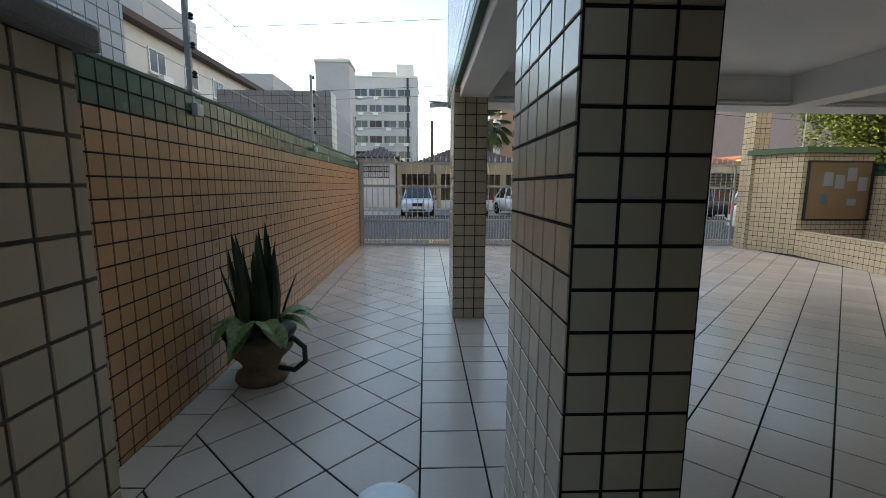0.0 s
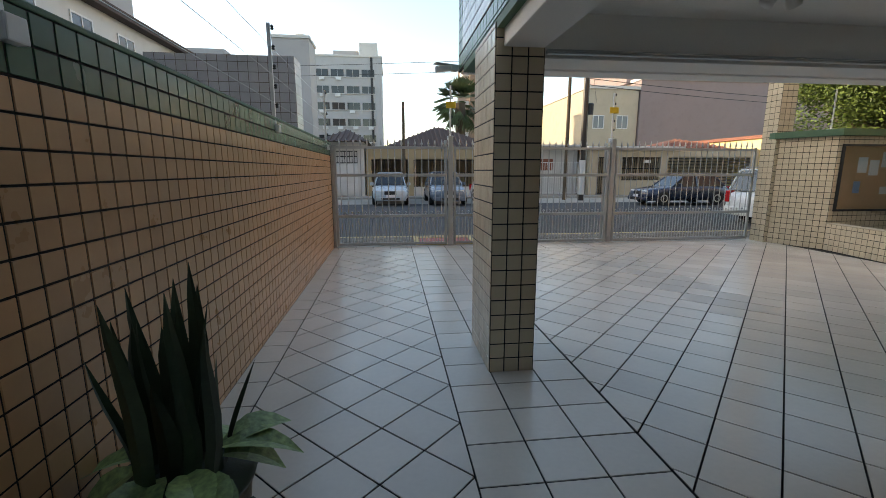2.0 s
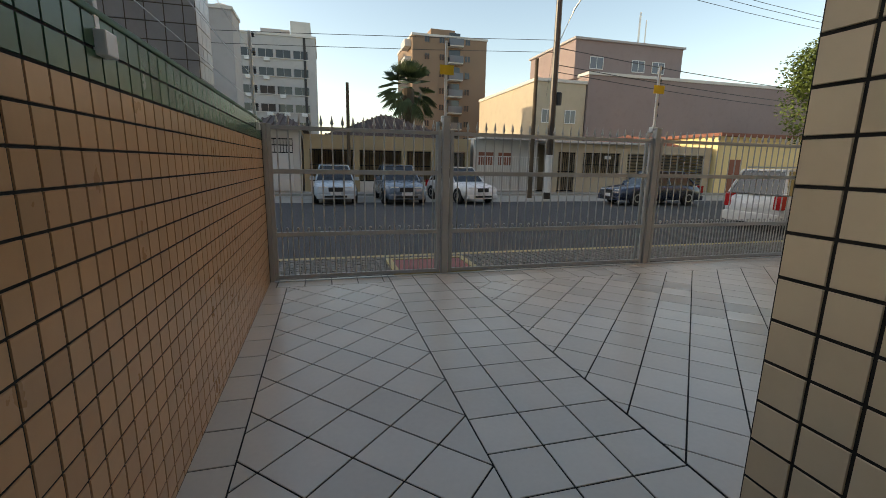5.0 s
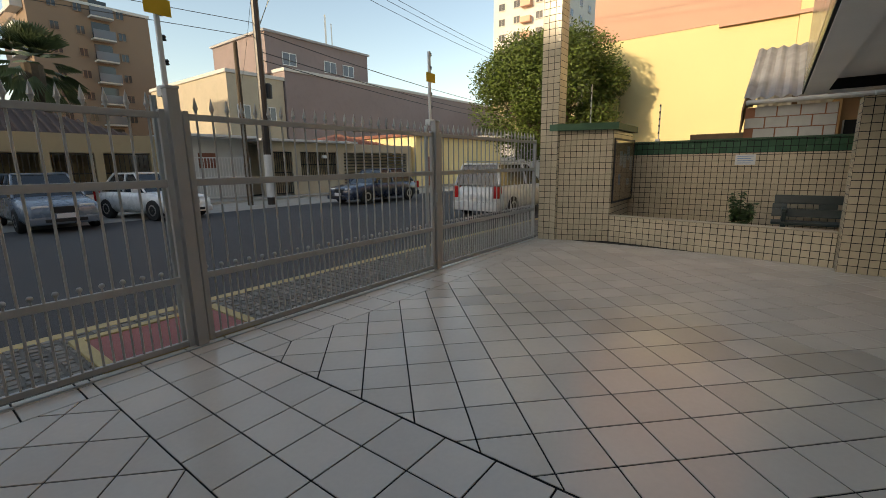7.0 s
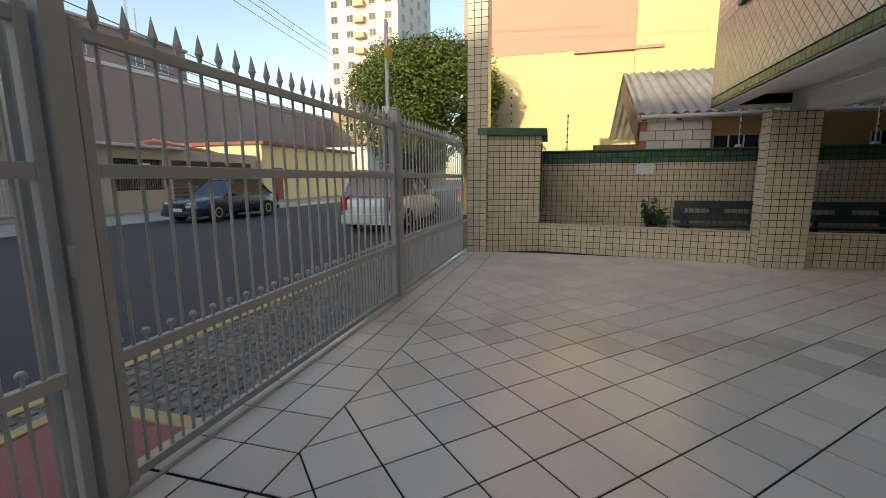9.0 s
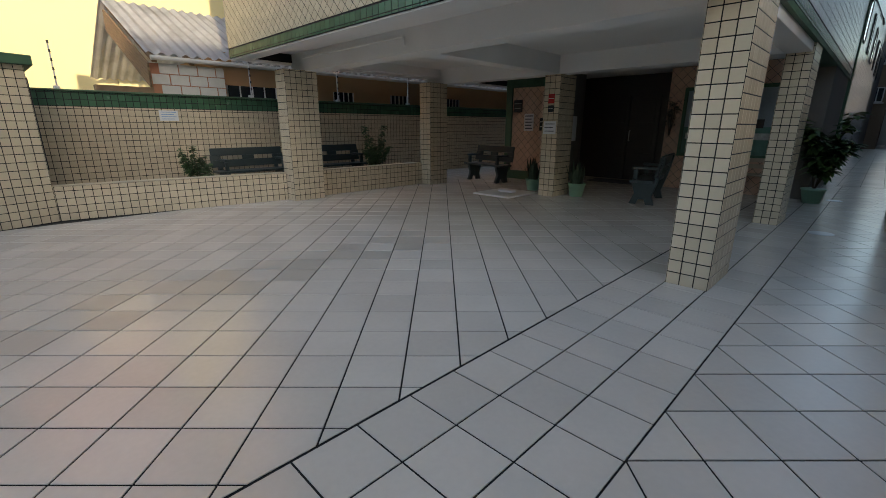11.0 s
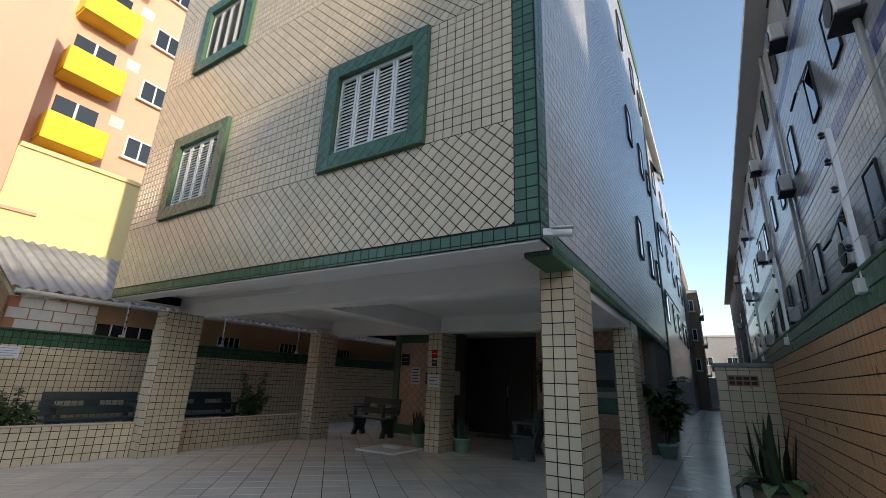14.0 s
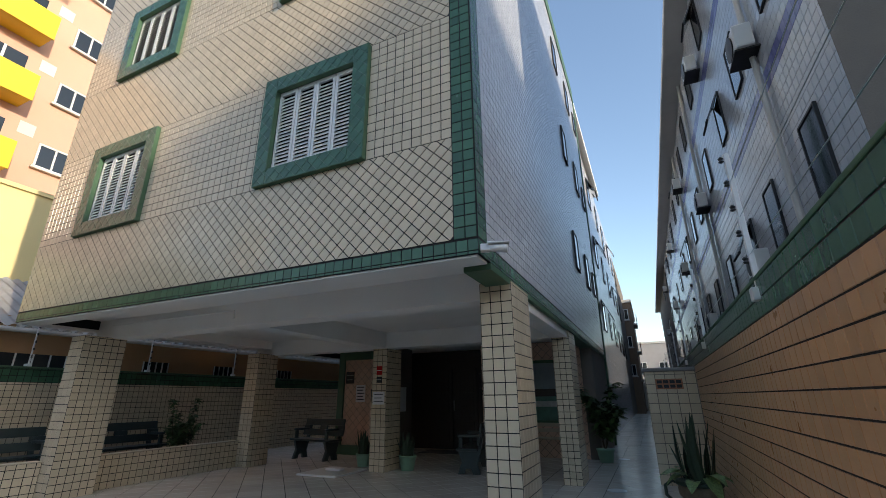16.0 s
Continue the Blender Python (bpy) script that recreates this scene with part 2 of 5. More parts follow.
def tile_field(origin, u, v, regions, pitch, joint=0.007, proud=0.004):
    """Tiles laid on a plane. regions: (u0, v0, u1, v1, turned, material index, start u, start v). Gives polygons and centres per tile."""
    tiles = []
    for u0, v0, u1, v1, turned, mi, su, sv in regions:
        n = int(max(u1 - u0, v1 - v0) * (1.5 if turned else 1) / pitch) + 3
        c, s = (math.cos(math.pi / 4), math.sin(math.pi / 4)) if turned else (1, 0)
        ou, ov = (u0 + su, v0 + sv)
        lo = -n if turned else -1
        for i in range(lo, n):
            for j in range(lo, n):
                q = []
                for a, b in ((0, 0), (1, 0), (1, 1), (0, 1)):
                    x = (i + a) * pitch + (joint / 2 if a == 0 else -joint / 2)
                    y = (j + b) * pitch + (joint / 2 if b == 0 else -joint / 2)
                    q.append((ou + c * x - s * y, ov + s * x + c * y))
                full = all(u0 - 1e-6 <= p[0] <= u1 + 1e-6 and v0 - 1e-6 <= p[1] <= v1 + 1e-6 for p in q)
                if not full:
                    g = joint / 2
                    for ax, val, less in ((0, u0 + g, False), (0, u1 - g, True), (1, v0 + g, False), (1, v1 - g, True)):
                        q = clip(q, ax, val, less) if len(q) > 2 else []
                    if len(q) < 3:
                        continue
                    area = abs(sum(a[0] * b[1] - b[0] * a[1] for a, b in zip(q, q[1:] + q[:1]))) / 2
                    if area < 0.0004:
                        continue
                tiles.append((q, full, turned, mi))
    return tiles


def tile_shape(q, origin, u, v, n, proud, edge=0.0016):
    cu, cv = sum(p[0] for p in q) / len(q), sum(p[1] for p in q) / len(q)
    low, high = [], []
    for a, b in q:
        low.append(origin + u * a + v * b)
        d = math.hypot(a - cu, b - cv) or 1
        k = max(0, 1 - edge * 1.4 / d)
        high.append(origin + u * (cu + (a - cu) * k) + v * (cv + (b - cv) * k) + n * proud)
    return low, high


def lay_tiles(host, origin, u, v, regions, pitch, mats, piece_mats=None, pieces=None, joint=0.0085, proud=0.004, name="tile", odd=None):
    """Lays tiles on host; those inside pieces (u0, v0, u1, v1) become parts of their own (at most 300), the rest one mesh."""
    origin, u, v = Vector(origin), Vector(u), Vector(v)
    n = u.cross(v).normalized()
    verts, faces, idx, count, shared = [], [], [], 0, {}
    place, up = host.matrix_basis.copy(), host.parent
    while up is not None:
        place, up = up.matrix_basis @ place, up.parent
    inv = place.inverted()
    for q, full, turned, mi in tile_field(origin, u, v, regions, pitch, joint, proud):
        cu, cv = sum(p[0] for p in q) / len(q), sum(p[1] for p in q) / len(q)
        if odd is not None and odd(cu, cv):
            mi = 1
        if pieces and full and count < 300 and pieces[0] < cu < pieces[2] and pieces[1] < cv < pieces[3]:
            key = (turned, mi)
            if key not in shared:
                lo, hi = tile_shape([(a - cu, b - cv) for a, b in q], Vector((0, 0, 0)), u, v, n, proud)
                me = bpy.data.meshes.new(name)
                k = len(lo)
                me.from_pydata([*lo, *hi], [], [tuple(range(k, 2 * k))] + [(i, (i + 1) % k, k + (i + 1) % k, k + i) for i in range(k)])
                me.materials.append(piece_mats[mi])
                shared[key] = me
            ob = new(name, shared[key])
            ob.parent = host
            ob.matrix_basis = inv @ Matrix.Translation(origin + u * cu + v * cv)
            count += 1
            continue
        lo, hi = tile_shape(q, origin, u, v, n, proud)
        b, k = len(verts), len(lo)
        verts += [*lo, *hi]
        faces.append(tuple(range(b + k, b + 2 * k)))
        faces += [(b + i, b + (i + 1) % k, b + k + (i + 1) % k, b + k + i) for i in range(k)]
        idx += [mi] * (k + 1)
    me = bpy.data.meshes.new(name + "s")
    me.from_pydata([tuple(inv @ p) for p in verts], [], faces)
    for m in mats:
        me.materials.append(m)
    me.polygons.foreach_set("material_index", idx)
    ob = new(name + "s", me)
    ob.parent = host
    return tagged(ob, kind="stuff")


def flat_rect(x0, z0, x1, z1, y, d, bm=None):
    return box(x0, y, z0, x1, y + d, z1, bm=bm)


def structure(name, bm, material, label, category):
    return tagged(finish(name, bm, material), label, category, kind="structure")


# ---- ground, street ----
PT = 0.108  # wall tile pitch
FT = 0.33  # floor tile pitch
X, Y, Z = Vector((1, 0, 0)), Vector((0, 1, 0)), Vector((0, 0, 1))
KERB_Y, FAR_Y, GATE_Y, WALL_X, BLD_X, BLD_Y = 11.65, 22.4, 10.37, -1.46, 0.37, 6.33

structure("ground", box(-400, -300, -0.6, 400, 400, -0.14), SAND, "bare sandy ground under the whole district", "ground")
structure("road", box(-200, KERB_Y + 0.15, -0.3, 200, FAR_Y, -0.08), ASPHALT, "grey worn asphalt street between two kerbs", "road")
structure("pavement_far", box(-200, FAR_Y + 3.6, -0.3, 200, 28.4, 0.02), KERB, "concrete pavement across the street", "pavement")
walkway = structure("pavement", box(-60, GATE_Y + 0.05, -0.3, 60, KERB_Y, -0.022), SAND, "narrow cobbled pavement outside the metal gate", "pavement")
structure("forecourt", box(-200, FAR_Y, -0.3, 200, FAR_Y + 3.6, -0.076), KERB, "sloping concrete forecourt where cars park before the houses", "pavement")
structure("kerb", box(-60, KERB_Y, -0.3, 60, KERB_Y + 0.15, -0.012, 0.012), YELK, "kerb with worn pale yellow paint", "kerb")
random.seed(4)
vs, fs = [], []
xx = -3.0
while xx < 12:
    yy = GATE_Y + 0.1
    while yy < KERB_Y - 0.02:
        w, d = random.uniform(0.09, 0.13), random.uniform(0.09, 0.12)
        w, d = min(w, 0.115), min(d, KERB_Y - yy)
        j = [random.uniform(-0.008, 0.008) for _ in range(8)]
        base = [(xx + j[0], yy + j[1]), (xx + w - 0.012 + j[2], yy + j[3]), (xx + w - 0.012 + j[4], yy + d - 0.012 + j[5]), (xx + j[6], yy + d - 0.012 + j[7])]
        h = -0.008 + random.uniform(-0.004, 0.004)
        b = len(vs)
        cx, cy = xx + w / 2, yy + d / 2
        vs += [(x, y, -0.03) for x, y in base] + [(cx + (x - cx) * 0.82, cy + (y - cy) * 0.82, h) for x, y in base]
        fs += [(b + 4, b + 5, b + 6, b + 7)] + [(b + i, b + (i + 1) % 4, b + 4 + (i + 1) % 4, b + 4 + i) for i in range(4)]
        yy += d
    xx += 0.12
me = bpy.data.meshes.new("cobbles")
me.from_pydata(vs, [], fs)
me.materials.append(COBBLE)
cob = tagged(new("cobbles", me), kind="stuff")
cob.parent = walkway
structure("tree_pit_paving", box(0.25, 10.5, -0.04, 1.35, 11.3, 0.006, 0.005), REDP, "red rough paving patch in the pavement", "paving")
for n, (a, b, c, d) in enumerate(((0.15, 10.4, 0.25, 11.4), (1.35, 10.4, 1.45, 11.4), (0.25, 11.3, 1.35, 11.4), (0.25, 10.4, 1.35, 10.5))):
    structure("paving_edging", box(a, b, -0.04, c, d, 0.02, 0.008), YELK, "yellow painted concrete edging round the red paving", "edging")

floor = structure("floor", box(-2.2, -30, -0.25, 10.2, GATE_Y + 0.05, -0.004), GROUT, "courtyard floor with dark joints under pale ceramic tiles", "floor")

# ---- west boundary wall ----
wall_w = structure("wall_west", box(WALL_X - 0.18, -45, -0.2, WALL_X, GATE_Y + 0.1, 1.985), GROUT, "tan tiled boundary wall with a green tiled top", "wall")
structure("wall_west_coping", box(WALL_X - 0.2, -45, 1.985, WALL_X + 0.008, GATE_Y + 0.1, 2.01, 0.006), GREENP, "green coping on the tan boundary wall", "coping")

# ---- main building: upper storeys over an open ground floor ----
TOP = 11.9
EAST = 7.81
bld = structure("building_upper", bmesh.new(), PLASTER, "four-storey apartment building clad in cream tiles with green trim, raised on pillars", "building")
WIN = [(1.57, 3.115), (5.26, 6.785)]
WZ = [(3.65, 5.145), (6.50, 7.995), (9.35, 10.845)]
# front wall with through openings
f0, f1, t = BLD_Y - 0.25, BLD_Y, 0.2
bm = bmesh.new()
edges_x = [BLD_X, WIN[0][0] + t, WIN[0][1] - t, WIN[1][0] + t, WIN[1][1] - t, EAST]
edges_z = [2.46] + [k for a, b in WZ for k in (a + t, b - t)] + [TOP]
for i in range(5):
    for j in range(len(edges_z) - 1):
        if i % 2 == 1 and j % 2 == 1:
            continue
        box(edges_x[i], f0, edges_z[j], edges_x[i + 1], f1, edges_z[j + 1], bm=bm)
front = part("front_wall", bm, GROUT, bld)
side = part("side_wall", box(BLD_X, -4.6, 2.46, BLD_X + 0.25, f0, TOP), GROUT, bld)
part("east_wall", box(EAST - 0.25, -14, 2.46, EAST, f0, TOP), GROUT, bld)
part("roof_slab", box(BLD_X + 0.01, -14, TOP - 0.02, EAST - 0.01, BLD_Y - 0.01, TOP + 0.2), PLASTER, bld)
part("parapet_band", box(BLD_X - 0.03, -4.6, TOP - 0.3, BLD_X - 0.004, BLD_Y + 0.03, TOP + 0.25), GREENP, bld)
rear = part("rear_wing_wall", box(BLD_X + 0.25, -40, 0, BLD_X + 0.6, -4.6, TOP - 0.3), GROUTL, bld)
part("inner_floor", box(BLD_X + 0.25, -14, 2.62, EAST - 0.25, f0, 2.74), PLASTER, bld)
G = 1  # green material index
S = 0.225
regs = [(S, 0.15, EAST - BLD_X, WZ[0][0] - 2.46, True, 0, 0, 0)]
for k, (a, b) in enumerate(WZ):
    za, zb = a - 2.46, b - 2.46
    xs = [S] + [e - BLD_X for w in WIN for e in w] + [EAST - BLD_X]
    for i in (0, 2, 4):
        regs.append((xs[i], za, xs[i + 1], zb, False, 0, 0, 0))
    nxt = WZ[k + 1][0] - 2.46 if k < 2 else TOP - 2.46
    regs.append((S, zb, EAST - BLD_X, nxt, True, 0, 0, 0))
regs.append((0, 0.15, S, TOP - 2.46, False, G, 0.0, 0))
regs.append((0, 0.0, EAST - BLD_X, 0.15, False, G, 0, 0.03))
FRONT_REGS = regs
for wi, (wx0, wx1) in enumerate(WIN):
    for zi, (z0, z1) in enumerate(WZ):
        w = thing("window", "white louvred shutter window in a projecting green tiled surround", "window", "facade windows", "structure")
        yo = BLD_Y + 0.06
        for nm, (a, b, c, d) in {"left": (wx0, z0, wx0 + t, z1), "right": (wx1 - t, z0, wx1, z1), "sill": (wx0 + t, z0, wx1 - t, z0 + t), "head": (wx0 + t, z1 - t, wx1 - t, z1)}.items():
            sur = part("surround_" + nm, box(a, BLD_Y - 0.2, b, c, yo, d), GREENP, w)
            # glazed diamonds on its face
            lay_tiles(sur, (c, yo, b), -X, Z, [(0, 0, c - a, d - b, True, 0, 0, 0)], PT, [GREEN], joint=0.008)
        ax, bx, az, bz = wx0 + t, wx1 - t, z0 + t, z1 - t
        yb = BLD_Y - 0.005
        part("pane", box(ax, yb - 0.09, az, bx, yb - 0.08, bz), GLASSD, w)
        fw = (bx - ax) / 4
        louvre = None
        for p in range(4):
            x0, x1 = ax + p * fw + 0.004, ax + (p + 1) * fw - 0.004
            leaf = bmesh.new()
            for a, b, c, d in ((x0, az, x0 + 0.035, bz), (x1 - 0.035, az, x1, bz), (x0 + 0.035, az, x1 - 0.035, az + 0.05), (x0 + 0.035, bz - 0.05, x1 - 0.035, bz)):
                box(a, yb - 0.03, b, c, yb, d, bm=leaf)
            sh = part("shutter", leaf, ALU, w)
            if louvre is None:
                mb = box(0, -0.003, -0.030, x1 - x0 - 0.07, 0.003, 0.030)
                louvre = bpy.data.meshes.new("slat")
                mb.to_mesh(louvre)
                mb.free()
                louvre.materials.append(ALU)
            k = az + 0.075
            while k < bz - 0.06:
                s = new("slat", louvre)
                s.parent = sh
                s.matrix_basis = pose(x0 + 0.035, yb - 0.015, k, 30, 0, 0)
                k += 0.048

# side windows of the building, along the passage
def side_window(x, y, z, w, h, out, awning=False, label="dark aluminium window with a raised glass flap"):
    """A window in a wall that runs along y; out: +1 or -1, the side it shows."""
    ob = thing("window", label, "window", "passage windows", "structure", pose(x, y, z))
    for a, b, c, d in ((-w / 2, -h / 2, -w / 2 + 0.03, h / 2), (w / 2 - 0.03, -h / 2, w / 2, h / 2), (-w / 2 + 0.03, -h / 2, w / 2 - 0.03, -h / 2 + 0.03), (-w / 2 + 0.03, h / 2 - 0.03, w / 2 - 0.03, h / 2)):
        part("window_frame", box(-0.02, a, b, 0.02, c, d, 0.003), BLACK, ob)
    part("pane", box(-0.008, -w / 2 + 0.05, -h / 2 + 0.05, 0.008, w / 2 - 0.05, h / 2 - 0.05), GLASSD, ob)
    if awning:
        m = Matrix.Translation((out * 0.03, 0, h / 2 - 0.05)) @ Matrix.Rotation(radians(-24 * out), 4, "Y")
        fl = part("flap", box(-0.012, -w / 2, -h * 0.6, 0.012, w / 2, 0, 0.004, m=m), GLASSG, ob)
        part("flap_rail", box(-0.02, -w / 2, -h * 0.6 - 0.04, 0.02, w / 2, -h * 0.6, 0.004, m=m), BLACK, fl)
    return ob


for fl in range(3):
    zc = 4.5 + fl * 2.85
    for y, w, h in ((-0.4, 0.55, 0.9), (-2.4, 0.6, 0.9), (-3.9, 0.5, 0.7)):
        side_window(BLD_X - 0.02, y, zc, w, h, -1, False)
    for k in range(7):
        side_window(BLD_X + 0.23, -6.5 - k * 3.3, zc, 1.1 if k % 2 else 0.7, 1.25, -1, k % 3 == 1)
part("downpipe", tube([(BLD_X + 0.16, -4.72, 0.0), (BLD_X + 0.16, -4.72, TOP - 0.4)], 0.05), GALV, bld)
part("wing_trim", box(BLD_X - 0.02, -4.9, 0.0, BLD_X + 0.24, -4.62, TOP), GREENP, bld)

# ceiling and beams over the open ground floor
structure("ceiling", box(BLD_X + 0.03, -4.5, 2.605, EAST - 0.03, BLD_Y - 0.26, 2.62), PLASTER, "white plaster ceiling over the open ground floor", "ceiling")
for x0, y0, x1, y1 in ((0.42, 5.0, 7.6, 5.32), (0.42, 1.55, 7.6, 1.87), (0.42, 1.87, 0.70, 5.0), (4.04, 1.87, 4.34, 5.0), (7.15, 1.87, 7.42, 5.0)):
    structure("ceiling_beam", box(x0, y0, 2.43 if x0 > 7 else 2.29, x1, y1, 2.61, 0.008), PLASTER, "white painted concrete beam under the ceiling", "beam")
structure("edge_beam", box(BLD_X + 0.02, BLD_Y - 0.27, 2.44, EAST - 0.02, BLD_Y - 0.02, 2.462), PLASTER, "painted underside of the front slab edge", "beam")
structure("side_edge_beam", box(BLD_X, -4.6, 2.40, BLD_X + 0.26, BLD_Y - 0.3, 2.459), GREENP, "green painted underside of the side slab edge", "beam")
structure("east_edge_beam", box(EAST - 0.26, -14, 2.435, EAST, BLD_Y - 0.28, 2.459), PLASTER, "painted underside of the east slab edge", "beam")
pipe = tube([(7.1, 5.36, 2.5), (4.4, 5.36, 2.5), (4.35, 5.36, 2.5), (4.33, 5.36, 2.38)], 0.016)
tagged(finish("conduit_pipe", pipe, PLASTER), "thin painted conduit pipe along the ceiling beam", "pipe")
tagged(finish("gutter_pipe", tube([(0.8, 4.97, 2.33), (7.0, 4.97, 2.33)], 0.02), GALV), "thin grey pipe along the front beam", "pipe")

PILLARS = {}
def pillar(x0, y0, x1, y1, h, label, pieces=False):
    ob = structure("pillar", box(x0, y0, -0.05, x1, y1, h), GROUT, label, "pillar")
    PILLARS[ob] = (x0, y0, x1, y1, h, pieces)
    return ob


pillar(0.365, 4.732, 0.70, 5.42, 2.44, "cream tiled corner pillar with dark joints", True)
pillar(0.395, 1.17, 0.69, 1.83, 2.44, "cream tiled pillar beside the passage", True)
pillar(4.02, 1.27, 4.36, 1.83, 2.3, "cream tiled middle pillar with safety signs")
pillar(7.1, 5.1, 7.45, 5.72, 2.3, "cream tiled pillar standing at the planter wall")
pillar(7.05, 1.75, 7.4, 2.3, 2.3, "cream tiled pillar at the end of the planter")
pillar(7.45, 9.92, 7.79, 10.28, 5.4, "tall slender cream tiled gate column")

# box store against the west wall
store = structure("store", box(WALL_X, -0.6, -0.05, -0.70, 1.28, 1.70), GROUTL, "small cream tiled store with a brick vent against the wall", "store")
structure("store_cap", box(WALL_X, -0.65, 1.70, -0.66, 1.32, 1.76, 0.012), GRANITE, "dark stone slab on top of the small store", "slab")
vent = thing("brick_vent", "dark red hollow ventilation bricks set in the store wall", "vent", at=pose(-1.05, 1.282, 1.5))
part("vent_back", box(-0.2, 0, -0.08, 0.2, 0.004, 0.08), BLACK, vent)
for i in range(5):
    part("vent_bar", box(-0.2 + i * 0.095, 0.004, -0.08, -0.18 + i * 0.095, 0.02, 0.08), BRICKR, vent)
for i in range(3):
    part("vent_bar", box(-0.2, 0.004, -0.08 + i * 0.07, 0.2, 0.018, -0.06 + i * 0.07), BRICKR, vent)

# ---- east side: pier, planter wall, boundary wall ----
PIER = [(7.52, 9.915), (7.85, 9.0), (9.4, 9.05), (9.4, 10.2), (7.6, 10.2)]
pier = structure("pier", prism(PIER, -0.05, 2.12), GROUT, "cream tiled pier beside the gate holding a notice board", "pier")
structure("pier_cap", prism([(7.4, 9.915), (7.8, 8.9), (9.4, 8.95), (9.4, 10.3), (7.5, 10.3)], 2.12, 2.24), GREENP, "green tiled cap over the pier", "coping")
PLANT = [(7.85, 9.0), (7.39, 6.2), (7.38, 5.72)]
planter = structure("planter_wall", prism([(7.85, 8.99), (7.36, 5.73), (7.51, 5.73), (8.0, 8.97)], -0.05, 0.50), GROUT, "low cream tiled planter wall", "planter")
planter2 = structure("planter_wall_rear", box(7.36, 2.3, -0.05, 7.5, 5.1, 0.50), GROUT, "low cream tiled planter wall between two pillars", "planter")
structure("planter_coping", prism([(7.83, 8.99), (7.34, 5.73), (7.53, 5.73), (8.02, 8.97)], 0.50, 0.515), CREAMP, "smooth cream coping on the planter wall", "coping")
structure("planter_coping_rear", box(7.34, 2.3, 0.50, 7.52, 5.1, 0.515), CREAMP, "smooth cream coping on the planter wall", "coping")
structure("planter_bed", prism([(7.51, 2.5), (9.4, 2.5), (9.4, 9.05), (8.0, 8.97), (7.51, 5.73)], -0.05, 0.04), SOIL, "dark soil of the planting bed behind the low wall", "soil")
wall_e = structure("wall_east", box(9.4, -20, -0.2, 9.58, 10.2, 1.90), GROUT, "cream tiled boundary wall with a green top band", "wall")
structure("wall_east_coping", box(9.36, -20, 1.90, 9.62, 9.0, 1.93, 0.006), GREENP, "green coping on the cream boundary wall", "coping")

# lobby walls at the back of the open ground floor
lob = structure("lobby_wall", bmesh.new(), PLASTER, "tiled lobby wall with a dark doorway", "wall")
part("panel_backing", box(5.15, -1.3, 0, 6.75, -0.25, 2.6), GROUTL, lob)
part("door_recess_wall", box(0.9, -2.4, 0, 6.9, -2.2, 2.6), DARKW, lob)
part("mural_wall", box(0.62, -2.2, 0, 3.15, -1.35, 2.6), GROUTL, lob)
part("green_post", box(6.6, -0.27, 0, 6.78, -0.2, 2.6), GREENP, lob)
part("green_jamb", box(5.12, -0.27, 0, 5.24, -0.2, 2.6), GREENP, lob)
part("green_base", box(5.24, -0.27, 0, 6.6, -0.21, 0.22), GREENP, lob)
part("green_head", box(5.24, -0.27, 2.3, 6.6, -0.21, 2.6), GREENP, lob)
structure("rear_passage_wall", box(6.9, -14.2, 0, 9.4, -14.0, 2.6), CREAMP, "plain plastered wall closing the side passage", "wall")
structure("passage_end_wall", box(-1.46, -40.2, 0, 0.7, -40, 2.6), PALEB, "plain wall closing the long passage", "wall")
structure("wing_front_wall", box(0.40, -4.6, 0, 0.62, -1.35, 2.45), GROUTL, "diagonally tiled lower wall of the rear wing", "wall")


# ---- metal gate ----
def gate_leaf(x0, x1, label):
    w = x1 - x0
    g = thing("metal_gate", label, "gate", "street gate leaves", at=pose(x0, GATE_Y, 0))
    for nm, z, h in (("bottom_rail", 0.03, 0.045), ("lower_rail", 0.58, 0.055), ("middle_rail", 1.37, 0.06), ("top_rail", 1.90, 0.05)):
        part(nm, box(0.045, -0.018, z, w - 0.045, 0.018, z + h, 0.004), STEEL, g)
    part("stile", box(0, -0.022, 0.02, 0.045, 0.022, 1.97, 0.004), STEEL, g)
    part("stile", box(w - 0.045, -0.022, 0.02, w, 0.022, 1.97, 0.004), STEEL, g)
    n = round((w - 0.09) / 0.13)
    sp = (w - 0.09) / n
    bar = picket = None
    for i in range(n):
        x = 0.045 + (i + 0.5) * sp
        if bar is None:
            bm = tube([(0, 0, 0.05), (0, 0, 1.97)], 0.0095, seg=6)
            lathe([(0.012, 1.965), (0.014, 1.98), (0.022, 1.995), (0.020, 2.005), (0.001, 2.09)], bm, 6)
            bar = part("bar", bm, STEEL, g)
            bar.location = (x, 0, 0)
            bm = tube([(0, 0, 0.05), (0, 0, 0.67)], 0.008, seg=6)
            bmesh.ops.create_icosphere(bm, subdivisions=2, radius=0.02, matrix=Matrix.Translation((0, 0, 0.68)))
            picket = part("picket", bm, STEEL, g)
            picket.location = (x - sp / 2, 0, 0)
            continue
        for src, px in ((bar, x), (picket, x - sp / 2)):
            o = new(src.name.split(".")[0], src.data)
            o.parent = g
            o.location = (px, 0, 0)
    return g


